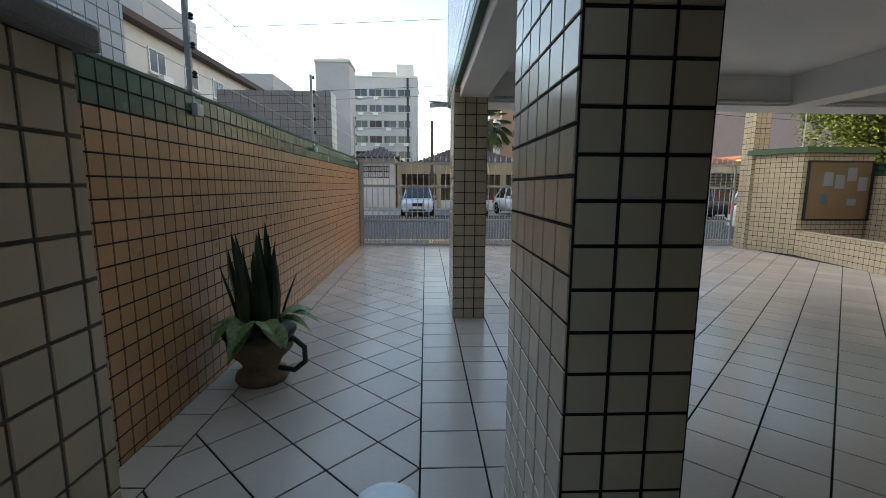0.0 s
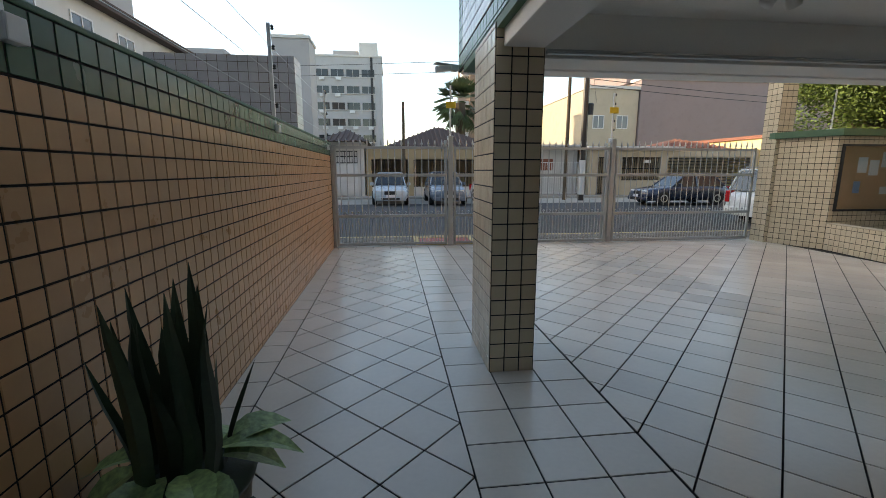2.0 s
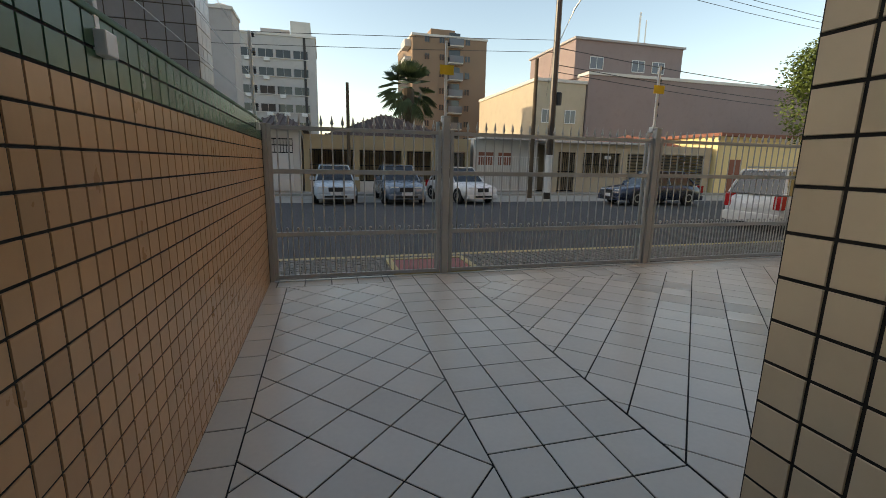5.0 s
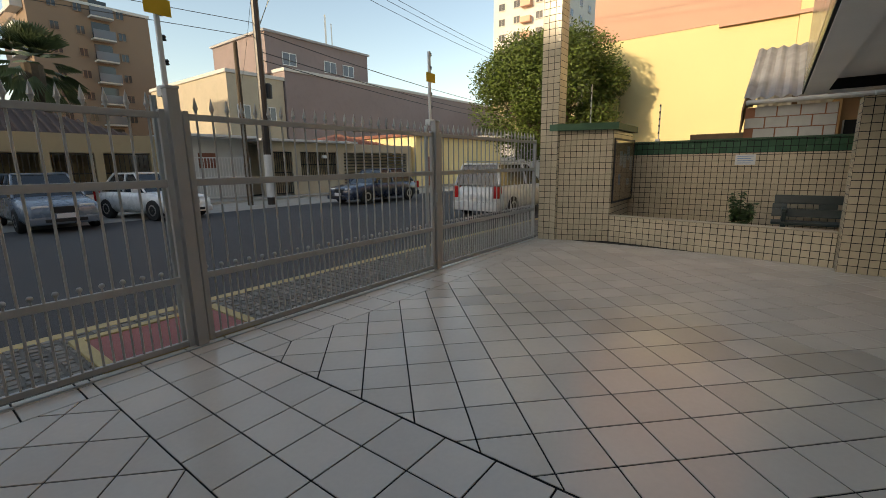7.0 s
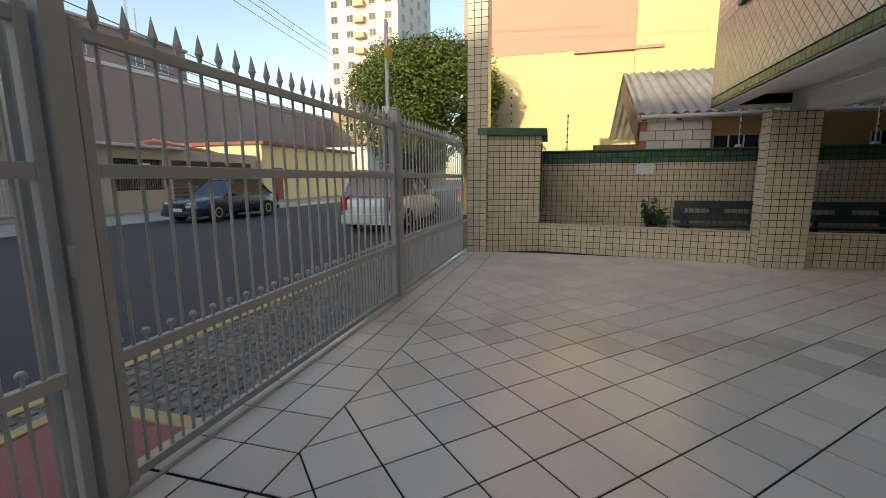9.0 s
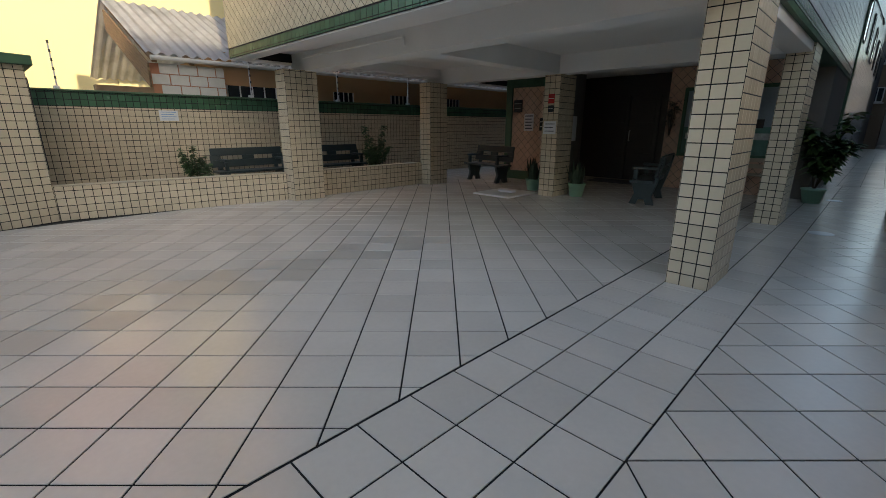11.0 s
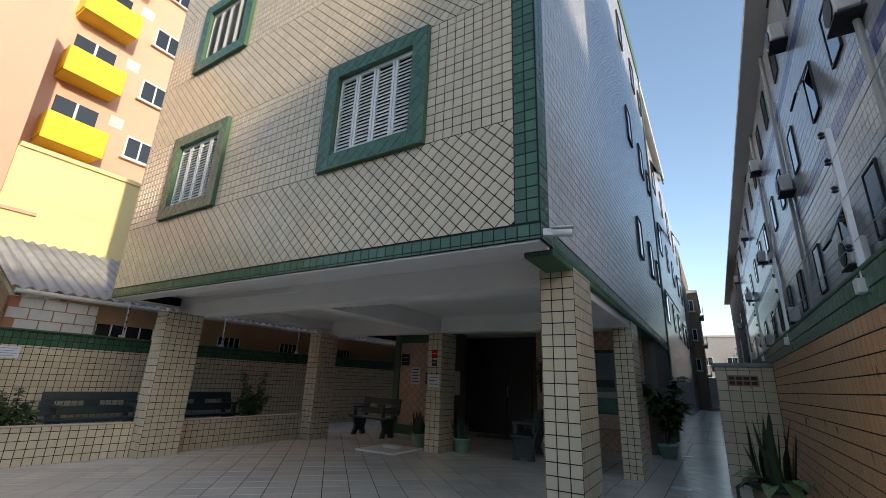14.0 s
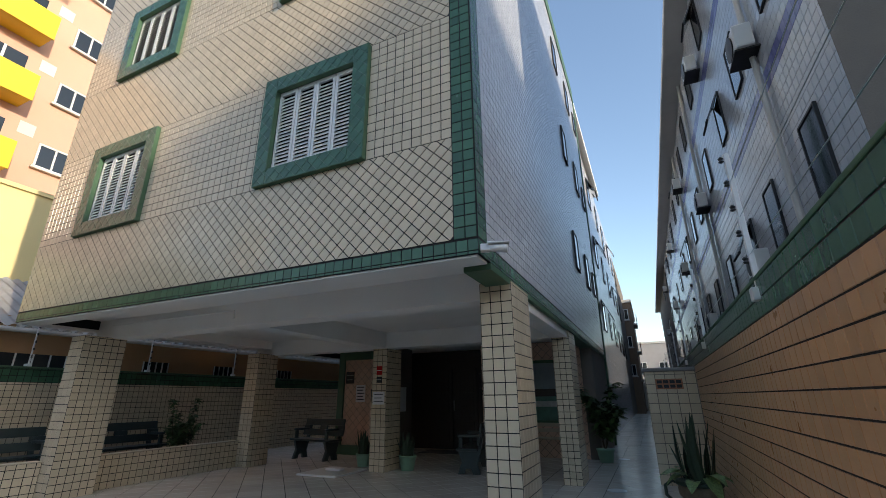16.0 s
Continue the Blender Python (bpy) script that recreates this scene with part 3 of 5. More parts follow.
gate_leaf(-1.40, 0.78, "grey steel side gate of upright bars with spear tips")
gate_leaf(0.91, 4.14, "grey steel sliding gate of upright bars with spear tips")
gate_leaf(4.28, 7.44, "grey steel gate leaf of upright bars beside the tall column")
for x0, x1, h in ((0.80, 0.89, 2.13), (4.16, 4.25, 2.10), (-1.455, -1.405, 1.95)):
    p = thing("gate_post", "square grey steel gate post", "post", "gate posts", at=pose((x0 + x1) / 2, GATE_Y, 0))
    w = (x1 - x0) / 2
    part("shaft", box(-w, -0.045, 0, w, 0.045, h, 0.006), STEEL, p)
    part("cap", box(-w - 0.006, -0.051, h, w + 0.006, 0.051, h + 0.02, 0.004), STEEL, p)
    if x0 > 0:
        part("latch", box(-w - 0.012, -0.08, 1.0, -w, -0.03, 1.12, 0.004), STEEL, p)
        part("rear_tube", tube([(-w - 0.05, 0.09, 0), (-w - 0.05, 0.09, h - 0.05)], 0.026), GALV, p)
tagged(finish("gate_track", box(-1.4, GATE_Y - 0.07, -0.004, 7.34, GATE_Y - 0.045, 0.012, 0.003), GALV), "worn steel floor track of the sliding gate", "track")


def fence_rod(x, y, z, h, lean, label, signed=False, gauge=0.016):
    r = thing("electric_fence_rod", label, "fence rod", "electric fence rods", at=pose(x, y, z))
    part("rod", box(-gauge, -gauge, 0, gauge, gauge, h, 0.003), ALU, r)
    part("base_plate", box(-0.05, -0.035, -0.02, 0.05, 0.05, 0.06, 0.006), ALU, r)
    for k in range(5):
        zz = h * (0.22 + 0.18 * k)
        part("insulator", lathe([(0.008, 0), (0.018, 0.008), (0.01, 0.02), (0.018, 0.032), (0.008, 0.045)], seg=8, at=(lean * 0.034, 0, zz)), BLACK, r)
    if signed:
        part("warning_sign", box(-0.09, -0.022, h * 0.58, 0.10, -0.017, h * 0.58 + 0.12), SIGNY, r, "yellow warning plate")
    return r


for y, h in ((3.28, 1.0), (6.4, 1.0), (9.95, 1.0), (0.1, 1.0), (-3.2, 1.0), (-6.4, 1.0), (-9.6, 1.0), (-12.8, 1.0)):
    fence_rod(WALL_X - 0.01, y, 1.88, h, 1, "white metal electric fence rod with black insulators on the wall")
fence_rod(0.85, GATE_Y + 0.08, 2.10, 1.0, 1, "white fence rod with a yellow warning plate on the gate post", True)
fence_rod(4.20, GATE_Y + 0.08, 2.08, 0.95, 1, "white fence rod with a yellow warning plate on the gate post", True)
for y in (8.55, 5.35, 3.2, 0.9):
    fence_rod(9.45, y, 1.92, 0.75, -1, "slim white electric fence rod on the east wall", gauge=0.011)
fence_rod(8.3, 9.6, 2.24, 0.8, -1, "slim white electric fence rod on the pier", gauge=0.011)
for k in range(3):
    zz = 2.15 + k * 0.26
    tagged(finish("fence_wire", tube([(WALL_X, 9.95, zz), (WALL_X, 6.4, zz), (WALL_X, 3.28, zz), (WALL_X, 0.1, zz), (WALL_X, -12, zz)], 0.0025, seg=4), GALV), "thin electric fence wire above the wall", "wire", "fence wires")

# ---- notice board, signs ----
nb = thing("notice_board", "glazed notice board with pinned papers in the tiled pier", "notice board", at=pose(8.65, 9.0, 1.35))
part("backing", box(-0.68, -0.012, -0.6, 0.68, -0.002, 0.6), TAN, nb)
for a, b, c, d in ((-0.72, -0.62, -0.66, 0.62), (0.66, -0.62, 0.72, 0.62), (-0.66, -0.62, 0.66, -0.58), (-0.66, 0.58, 0.66, 0.62)):
    part("frame", box(a, -0.022, b, c, -0.002, d, 0.004), BLACK, nb)
for x, z, w, h, m in ((-0.35, 0.1, 0.2, 0.28, PAPER), (-0.1, 0.05, 0.2, 0.28, PAPER), (0.15, 0.2, 0.2, 0.28, PAPER), (0.4, 0.0, 0.2, 0.28, PAPER), (-0.38, -0.28, 0.14, 0.22, BLUEP), (0.2, -0.3, 0.2, 0.14, PAPER)):
    part("paper", box(x, -0.017, z, x + w, -0.0135, z + h), m, nb)
gl = part("glass", box(-0.66, -0.021, -0.58, 0.66, -0.018, 0.58), CLEAR, nb)
gl.visible_shadow = False


def wall_sign(name, label, m, w, h, bars, base=PAPER, ink=INK):
    s = thing(name, label, "sign", at=m)
    part("plate", box(-w / 2, -0.008, -h / 2, w / 2, 0, h / 2, 0.001), base, s)
    for i in range(bars):
        z = h / 2 - (i + 0.8) * h / (bars + 0.6)
        part("text_bar", box(-w * 0.4, -0.0095, z - h * 0.02, w * (0.4 - 0.12 * (i % 2)), -0.0082, z + h * 0.04), ink, s)
    return s


wall_sign("wall_notice", "white notice plate with faint blue lines on the tiled wall", pose(9.394, 7.0, 1.53, 0, 0, -90), 0.32, 0.19, 4, PAPER, BLUEP)
wall_sign("number_plate", "small white plate with dark mark on the tiled wall", pose(9.394, 3.95, 1.53, 0, 0, -90), 0.16, 0.10, 1)
wall_sign("fire_sign", "small red extinguisher sign on the middle pillar", pose(4.19, 1.836, 1.86, 0, 0, 180), 0.13, 0.17, 1, REDL, PAPER)
wall_sign("gas_sign", "small black square sign with a white mark", pose(4.19, 1.836, 1.68, 0, 0, 180), 0.12, 0.12, 1, BLACK, PAPER)
wall_sign("pillar_notice", "white printed notice on the middle pillar", pose(4.19, 1.836, 1.33, 0, 0, 180), 0.27, 0.24, 3)
wall_sign("panel_notice", "white printed sheet with a blue heading on the pink wall", pose(6.05, -0.205, 1.45, 0, 0, 180), 0.28, 0.42, 5)
wall_sign("panel_plaque", "dark framed plaque on the pink wall", pose(6.4, -0.205, 1.85, 0, 0, 180), 0.26, 0.3, 2, BLACK, GALV)
wall_sign("panel_card", "small dark card with a pale seal", pose(5.65, -0.205, 1.4, 0, 0, 180), 0.16, 0.3, 2, BLACK, PAPER)
wall_sign("door_notice", "white board hung beside the dark doorway", pose(5.13, -0.8, 1.3, 0, 0, 90), 0.32, 0.6, 2)

# lobby door and mural
dr = thing("entrance_door", "dark wooden double entrance door, closed", "door", at=pose(4.3, -2.19, 0))
for x in (-0.72, 0.02):
    leaf = part("door_leaf", box(x, 0, 0.02, x + 0.7, 0.05, 2.1, 0.004), DARKW, dr)
    for z in (0.2, 0.85, 1.45):
        part("door_panel", box(x + 0.1, 0.05, z, x + 0.6, 0.062, z + 0.5, 0.008), DARKW, leaf)
part("door_handle", tube([(-0.05, 0.05, 1.0), (-0.05, 0.1, 1.0), (-0.05, 0.1, 1.25), (-0.05, 0.05, 1.25)], 0.012), GALV, dr)
tagged(finish("doormat", box(3.6, -1.9, 0, 4.9, -1.2, 0.012, 0.004), BLACK), "dark doormat in front of the entrance", "mat")
mu = thing("mural", "painted seascape mural with a pale sky and rocky island", "mural", at=pose(1.8, -1.345, 1.45))
part("sky_field", box(-0.95, 0, -0.1, 0.95, 0.008, 0.65), mat("mural_sky", (0.26, 0.33, 0.36), 0.6, scale=2, vary=0.3), mu)
part("sea_field", box(-0.95, 0, -0.65, 0.95, 0.008, -0.1), mat("mural_sea", (0.10, 0.22, 0.17), 0.6, scale=5, vary=0.5), mu)
part("wave", box(-0.95, 0.008, -0.35, 0.9, 0.011, -0.22, 0.001), mat("mural_foam", (0.42, 0.47, 0.45), 0.6, scale=9, vary=0.5), mu)
part("island", box(-0.5, 0.008, -0.12, 0.05, 0.012, 0.05, 0.001), DARKW, mu)
for a, b, c, d in ((-1.02, -0.72, -0.95, 0.72), (0.95, -0.72, 1.02, 0.72), (-0.95, -0.72, 0.95, -0.65), (-0.95, 0.65, 0.95, 0.72)):
    part("frame", box(a, 0, b, c, 0.03, d, 0.005), GREENP, mu)

# ---- ceiling lamps ----
def ceiling_lamp(x, y):
    c = thing("ceiling_lamp", "small white twin spotlight on the ceiling, switched off", "lamp", "ceiling lamps", at=pose(x, y, 2.605))
    part("base", lathe([(0.055, -0.03), (0.06, -0.02), (0.06, 0)], seg=16), ALU, c)
    for s in (-1, 1):
        part("spot", tube([(s * 0.03, 0, -0.02), (s * 0.07, 0.02, -0.06), (s * 0.10, 0.03, -0.10)], 0.03, seg=10, r_end=0.045), ALU, c, smooth=True)
    part("arm", tube([(-0.05, 0, -0.03), (0.05, 0, -0.03)], 0.012), ALU, c)


ceiling_lamp(5.5, 4.2)
ceiling_lamp(2.1, 4.4)
cc = thing("security_camera", "white bullet security camera under the building corner", "camera", at=pose(BLD_X - 0.03, BLD_Y - 0.02, 2.5, 0, 0, 20))
part("camera_body", tube([(-0.05, 0.02, 0), (-0.2, 0.06, -0.02)], 0.032, seg=12), ALU, cc, smooth=True)
part("hood", box(-0.22, 0.0, 0.025, -0.04, 0.08, 0.036, 0.004), ALU, cc)
part("bracket", box(-0.06, -0.02, -0.03, 0.02, 0.05, 0.03, 0.006), ALU, cc)

# ---- benches ----
def bench(m, length, label, material):
    b = thing("bench", label, "bench", "benches", at=m)
    L = length / 2
    part("seat", box(-L, -0.2, 0.40, L, 0.2, 0.445, 0.012), material, b)
    back = bmesh.new()
    lean = pose(0, 0.2, 0.44, -12)
    for x0, z0, x1, z1 in ((-L, 0.06, L, 0.20), (-L + 0.02, 0.29, L - 0.02, 0.44), (-L, 0.20, -L + 0.2, 0.29), (-0.12, 0.20, 0.12, 0.29), (L - 0.2, 0.20, L, 0.29)):
        box(x0, -0.022, z0, x1, 0.022, z1, 0.01, bm=back, m=lean)
    part("backrest", back, material, b)
    for x in (-L + 0.17, L - 0.17):
        leg = bmesh.new()
        prof = [(-0.2, 0), (-0.08, 0.0), (-0.05, 0.1), (0.05, 0.1), (0.09, 0), (0.22, 0), (0.17, 0.16), (0.24, 0.4), (0.29, 0.62), (0.33, 0.84), (0.28, 0.84), (0.2, 0.47), (0.17, 0.4), (-0.19, 0.4), (-0.12, 0.2)]
        lo = [leg.verts.new((x - 0.035, p[0], p[1])) for p in prof]
        hi = [leg.verts.new((x + 0.035, p[0], p[1])) for p in prof]
        for i in range(len(prof)):
            leg.faces.new((lo[i], lo[(i + 1) % len(prof)], hi[(i + 1) % len(prof)], hi[i]))
        leg.faces.new(lo[::-1])
        leg.faces.new(hi)
        bmesh.ops.recalc_face_normals(leg, faces=leg.faces[:])
        part("leg", leg, material, b)
        part("armrest", box(x - 0.04, -0.2, 0.62, x + 0.04, 0.22, 0.67, 0.015), material, b)
        part("arm_post", box(x - 0.03, -0.17, 0.445, x + 0.03, -0.1, 0.62, 0.01), material, b)
    return b


bench(pose(6.6, 0.75, 0, 0, 0, 172), 1.35, "dark green-black cast bench beside the middle pillar", BENCHG)
bench(pose(2.55, 0.95, 0, 0, 0, 100), 1.3, "grey-green cast bench seen end-on under the building", BENCHG)
bench(pose(8.75, 5.75, 0.04, 0, 0, -90), 1.5, "dark cast bench standing in the planting bed", BENCHG)
bench(pose(8.75, 3.75, 0.04, 0, 0, -90), 1.5, "dark cast bench standing behind the planter wall", BENCHG)
sl = thing("slatted_bench", "pale slatted bench below the mural", "bench", at=pose(1.6, -1.1, 0))
for k in range(4):
    part("slat", box(-0.7, -0.2 + k * 0.1, 0.42, 0.7, -0.12 + k * 0.1, 0.45, 0.006), CREAMP, sl)
for k in range(2):
    part("back_slat", box(-0.7, -0.23, 0.55 + k * 0.12, 0.7, -0.2, 0.63 + k * 0.12, 0.006), CREAMP, sl)
for x in (-0.6, 0.6):
    part("leg", box(x - 0.03, -0.22, 0, x + 0.03, 0.2, 0.42, 0.006), DARKW, sl)

# raised inspection cover and floor drain
ic = thing("inspection_cover", "raised square tiled inspection cover with a pale rim", "cover", at=pose(4.95, 2.15, 0))
part("rim", box(-0.45, -0.5, 0, 0.45, 0.5, 0.03, 0.006), ALU, ic)
part("lid", box(-0.41, -0.46, 0.03, 0.41, 0.46, 0.036, 0.003), FLOORD, ic)
tagged(finish("folded_cloth", box(4.75, 2.05, 0.036, 5.1, 2.2, 0.08, 0.02), PAPER), "pale folded cloth on the inspection cover", "cloth")
tagged(finish("drain_cover", lathe([(0.14, 0), (0.14, 0.008), (0.11, 0.012)], at=(-0.1, 2.0, 0)), GALV), "round grey metal drain cover in the floor", "drain")
tagged(finish("drain_cover", lathe([(0.12, 0), (0.12, 0.008), (0.1, 0.012)], at=(0.0, -1.6, 0)), GALV), "round grey metal drain cover in the floor", "drain")

# ---- plants ----
def blade(bm, base, tip_dir, length, width, bend, twist=0.0):
    """A sword-shaped leaf with a folded middle."""
    d = Vector(tip_dir).normalized()
    side = d.cross(Vector((math.cos(twist), math.sin(twist), 0.1))).normalized()
    out = side.cross(d)
    rows = []
    for k in range(7):
        f = k / 6
        w = width * (0.65 + 0.7 * f - 1.35 * f ** 3) * 0.5 if k < 6 else 0.001
        c = Vector(base) + d * length * f + out * bend * f * f + side * 0.012 * math.sin(6 * f + twist)
        rows.append((bm.verts.new(c - side * w), bm.verts.new(c + out * w * 0.35), bm.verts.new(c + side * w)))
    for a, b in zip(rows, rows[1:]):
        bm.faces.new((a[0], a[1], b[1], b[0]))
        bm.faces.new((a[1], a[2], b[2], b[1]))


def broad_leaf(bm, base, d, length, width, droop):
    d = Vector(d).normalized()
    side = d.cross(Z).normalized() if abs(d.z) < 0.95 else X
    rows = []
    for k in range(6):
        f = k / 5
        w = width * math.sin(math.pi * min(0.97, 0.12 + 0.85 * f)) * 0.5 if k < 5 else 0.002
        c = Vector(base) + d * length * f - Z * droop * f * f
        rows.append((bm.verts.new(c - side * w + Z * w * 0.3), bm.verts.new(c), bm.verts.new(c + side * w + Z * w * 0.3)))
    for a, b in zip(rows, rows[1:]):
        bm.faces.new((a[0], a[1], b[1], b[0]))
        bm.faces.new((a[1], a[2], b[2], b[1]))


def sword_plant(m, pot_r, pot_h, n, height, label, style, seed, variegated=0):
    random.seed(seed)
    p = thing("potted_plant", label, "plant", "potted plants", at=m)
    if style == "clay":
        prof = [(pot_r * 0.72, 0), (pot_r * 0.78, 0.03), (pot_r * 0.74, 0.07), (pot_r * 0.5, 0.10), (pot_r * 0.62, 0.16), (pot_r * 0.95, pot_h * 0.62), (pot_r * 0.98, pot_h * 0.8), (pot_r * 0.9, pot_h * 0.93), (pot_r * 0.84, pot_h * 0.94)]
        pot = part("pot", lathe(prof, seg=32), CLAY, p, smooth=True)
        part("rim", lathe([(pot_r * 0.88, pot_h * 0.9), (pot_r * 1.05, pot_h * 0.9), (pot_r * 1.08, pot_h * 0.96), (pot_r * 1.02, pot_h), (pot_r * 0.88, pot_h)], seg=32), POTD, pot, smooth=True)
    else:
        pot = part("pot", lathe([(pot_r * 0.68, 0), (pot_r * 0.72, 0.01), (pot_r * 0.96, pot_h - 0.03), (pot_r * 1.02, pot_h - 0.03), (pot_r * 1.02, pot_h), (pot_r * 0.94, pot_h), (pot_r * 0.9, pot_h - 0.05)], seg=24), POTG, p, smooth=True)
    part("soil", lathe([(pot_r * 0.86, pot_h - 0.05), (pot_r * 0.86, pot_h - 0.02)], seg=20), SOIL, p)
    bm = bmesh.new()
    for k in range(n):
        a, r = random.uniform(0, 6.28), pot_r * 0.75 * math.sqrt(random.random())
        b = (r * math.cos(a), r * math.sin(a), pot_h - 0.03)
        d = Vector((math.cos(a) * 0.2 * r / pot_r + random.uniform(-0.07, 0.07), math.sin(a) * 0.2 * r / pot_r + random.uniform(-0.09, 0.09), 1))
        blade(bm, b, d, height * random.uniform(0.5, 1.0), random.uniform(0.065, 0.10), random.uniform(-0.05, 0.08), a)
    part("foliage", bm, LEAFD, p)
    if variegated:
        bm = bmesh.new()
        st = bmesh.new()
        for k in range(variegated):
            a = random.uniform(0, 6.28)
            c = Vector((math.cos(a), math.sin(a), 0))
            b = c * pot_r * 0.6 + Z * (pot_h + random.uniform(-0.02, 0.1))
            tube([c * pot_r * 0.3 + Z * (pot_h - 0.04), b], 0.006, st, 5)
            broad_leaf(bm, b, c + Z * random.uniform(-0.3, 0.5), random.uniform(0.19, 0.30), random.uniform(0.13, 0.18), random.uniform(0.06, 0.2))
        part("broad_foliage", bm, LEAFV, p)
        part("stemwork", st, LEAFD, p)
    return p, pot


pp, pot = sword_plant(pose(-1.12, 3.3, 0), 0.235, 0.39, 22, 0.80, "large sword-leaved plant in a weathered clay urn", "clay", 11, 13)
part("pot_handle", tube([(0.17, -0.1, 0.30), (0.28, -0.14, 0.36), (0.36, -0.16, 0.30), (0.36, -0.16, 0.20), (0.28, -0.14, 0.13), (0.16, -0.1, 0.13)], 0.02, seg=8), POTD, pot, smooth=True)
sword_plant(pose(3.74, 1.42, 0), 0.17, 0.27, 24, 0.5, "spiky dark plant in a pale green plastic pot", "plain", 13)
sword_plant(pose(4.85, 1.3, 0), 0.16, 0.25, 18, 0.55, "spiky dark plant in a green pot behind the pillar", "plain", 17)


def leafy(name, m, w, h, n, size, label, material, seed, potted=False, trunk=0.0, stem=True):
    random.seed(seed)
    p = thing(name, label, "plant", "leafy plants", at=m)
    z0 = 0.0
    if potted:
        part("pot", lathe([(0.13, 0), (0.18, 0.24), (0.19, 0.24), (0.19, 0.27), (0.16, 0.27)], seg=20), POTG, p, smooth=True)
        z0 = 0.24
    st = bmesh.new()
    bm = bmesh.new()
    for s in range(9):
        a = random.uniform(0, 6.28)
        tip = Vector((math.cos(a) * w * random.uniform(0.2, 0.5), math.sin(a) * w * random.uniform(0.2, 0.5), z0 + h * random.uniform(0.5, 1)))
        base = Vector((0, 0, z0 * 0.9))
        mid = (base + tip) / 2 + Vector((random.uniform(-0.05, 0.05), random.uniform(-0.05, 0.05), h * 0.12))
        tube([base, mid, tip], 0.008, st, 5, 0.003)
        for k in range(n // 9):
            f = random.uniform(0.25, 1)
            q = base.lerp(mid, f * 2) if f < 0.5 else mid.lerp(tip, f * 2 - 1)
            a = random.uniform(0, 6.28)
            broad_leaf(bm, q, (math.cos(a), math.sin(a), random.uniform(-0.3, 0.6)), size * random.uniform(0.7, 1.3), size * 0.55, size * 0.3)
    part("stemwork", st, BARK, p)
    part("foliage", bm, material, p)
    return p


leafy("bushy_plant", pose(0.3, -1.0, 0), 1.0, 1.45, 700, 0.2, "tall bushy climber in a green pot at the wall", SHRUB, 21, True)
leafy("shrub", pose(8.3, 7.0, 0.04), 0.95, 0.95, 900, 0.09, "small pale flowering shrub in the planting bed", SHRUB, 22)
leafy("shrub", pose(8.3, 3.0, 0.04), 1.2, 1.35, 1000, 0.11, "rounded green shrub in the planting bed", SHRUB, 23)
leafy("shrub", pose(8.9, 8.4, 0.04), 0.3, 0.3, 60, 0.05, "thin weedy shrub in the planting bed", LEAFD, 24)
leafy("hanging_plant", pose(3.0, -1.2, 1.15), 0.4, 0.9, 120, 0.1, "dark trailing plant on the lobby wall", LEAFD, 26)


# ---- neighbouring buildings ----
def block(name, label, x0, y0, x1, y1, h, wall, roof=True):
    b = thing(name, label, "building", "", "", pose(x0, y0, 0))
    part("wall", box(0, 0, -0.15, x1 - x0, y1 - y0, h), wall, b)
    if roof:
        part("roof", box(-0.12, -0.12, h, x1 - x0 + 0.12, y1 - y0 + 0.12, h + 0.3, 0.02), PALEB, b)
    return b


WINMESH = {}
def add_windows(b, face, along, zs, at, w, h, glass=GLASSD, frame=ALU, sill=True, ac=0.0):
    """Windows on one face of a block. face: 's', 'n', 'e' or 'w'; along: places on it; at: the face's own coordinate in the block."""
    turn = {"s": 0, "e": 90, "n": 180, "w": -90}[face]
    key = (w, h, glass.name, frame.name)
    if key not in WINMESH:
        f = bmesh.new()
        for a, c, d, e in ((-w / 2, 0, -w / 2 + 0.07, h), (w / 2 - 0.07, 0, w / 2, h), (-0.03, 0, 0.03, h), (-w / 2, 0, w / 2, 0.07), (-w / 2, h - 0.07, w / 2, h)):
            box(a, -0.05, c, d, 0.0, e, bm=f)
        g = box(-w / 2, -0.02, 0, w / 2, -0.012, h)
        s = box(-w / 2 - 0.08, -0.14, -0.08, w / 2 + 0.08, 0, 0)
        a = box(-0.4, -0.35, -0.5, 0.4, 0, -0.02, 0.03)
        ms = []
        for nm, bm, mt in (("window_frame", f, frame), ("pane", g, glass), ("window_sill", s, PALEB), ("air_conditioner", a, ALU)):
            me = bpy.data.meshes.new(nm)
            bm.to_mesh(me)
            bm.free()
            me.materials.append(mt)
            ms.append(me)
        WINMESH[key] = ms
    f, g, s, a = WINMESH[key]
    for z in zs:
        for u in along:
            o = new("window", g)
            o.parent = b
            x, y = (u, at) if face in "sn" else (at, u)
            o.matrix_basis = pose(x, y, z, 0, 0, turn)
            for me in (f, s) if sill else (f,):
                c = new(me.name.split(".")[0], me)
                c.parent = o
            if random.random() < ac:
                c = new("air_conditioner", a)
                c.parent = o
                c.location = (random.uniform(-0.3, 0.3), 0, 0)
    return b


random.seed(8)
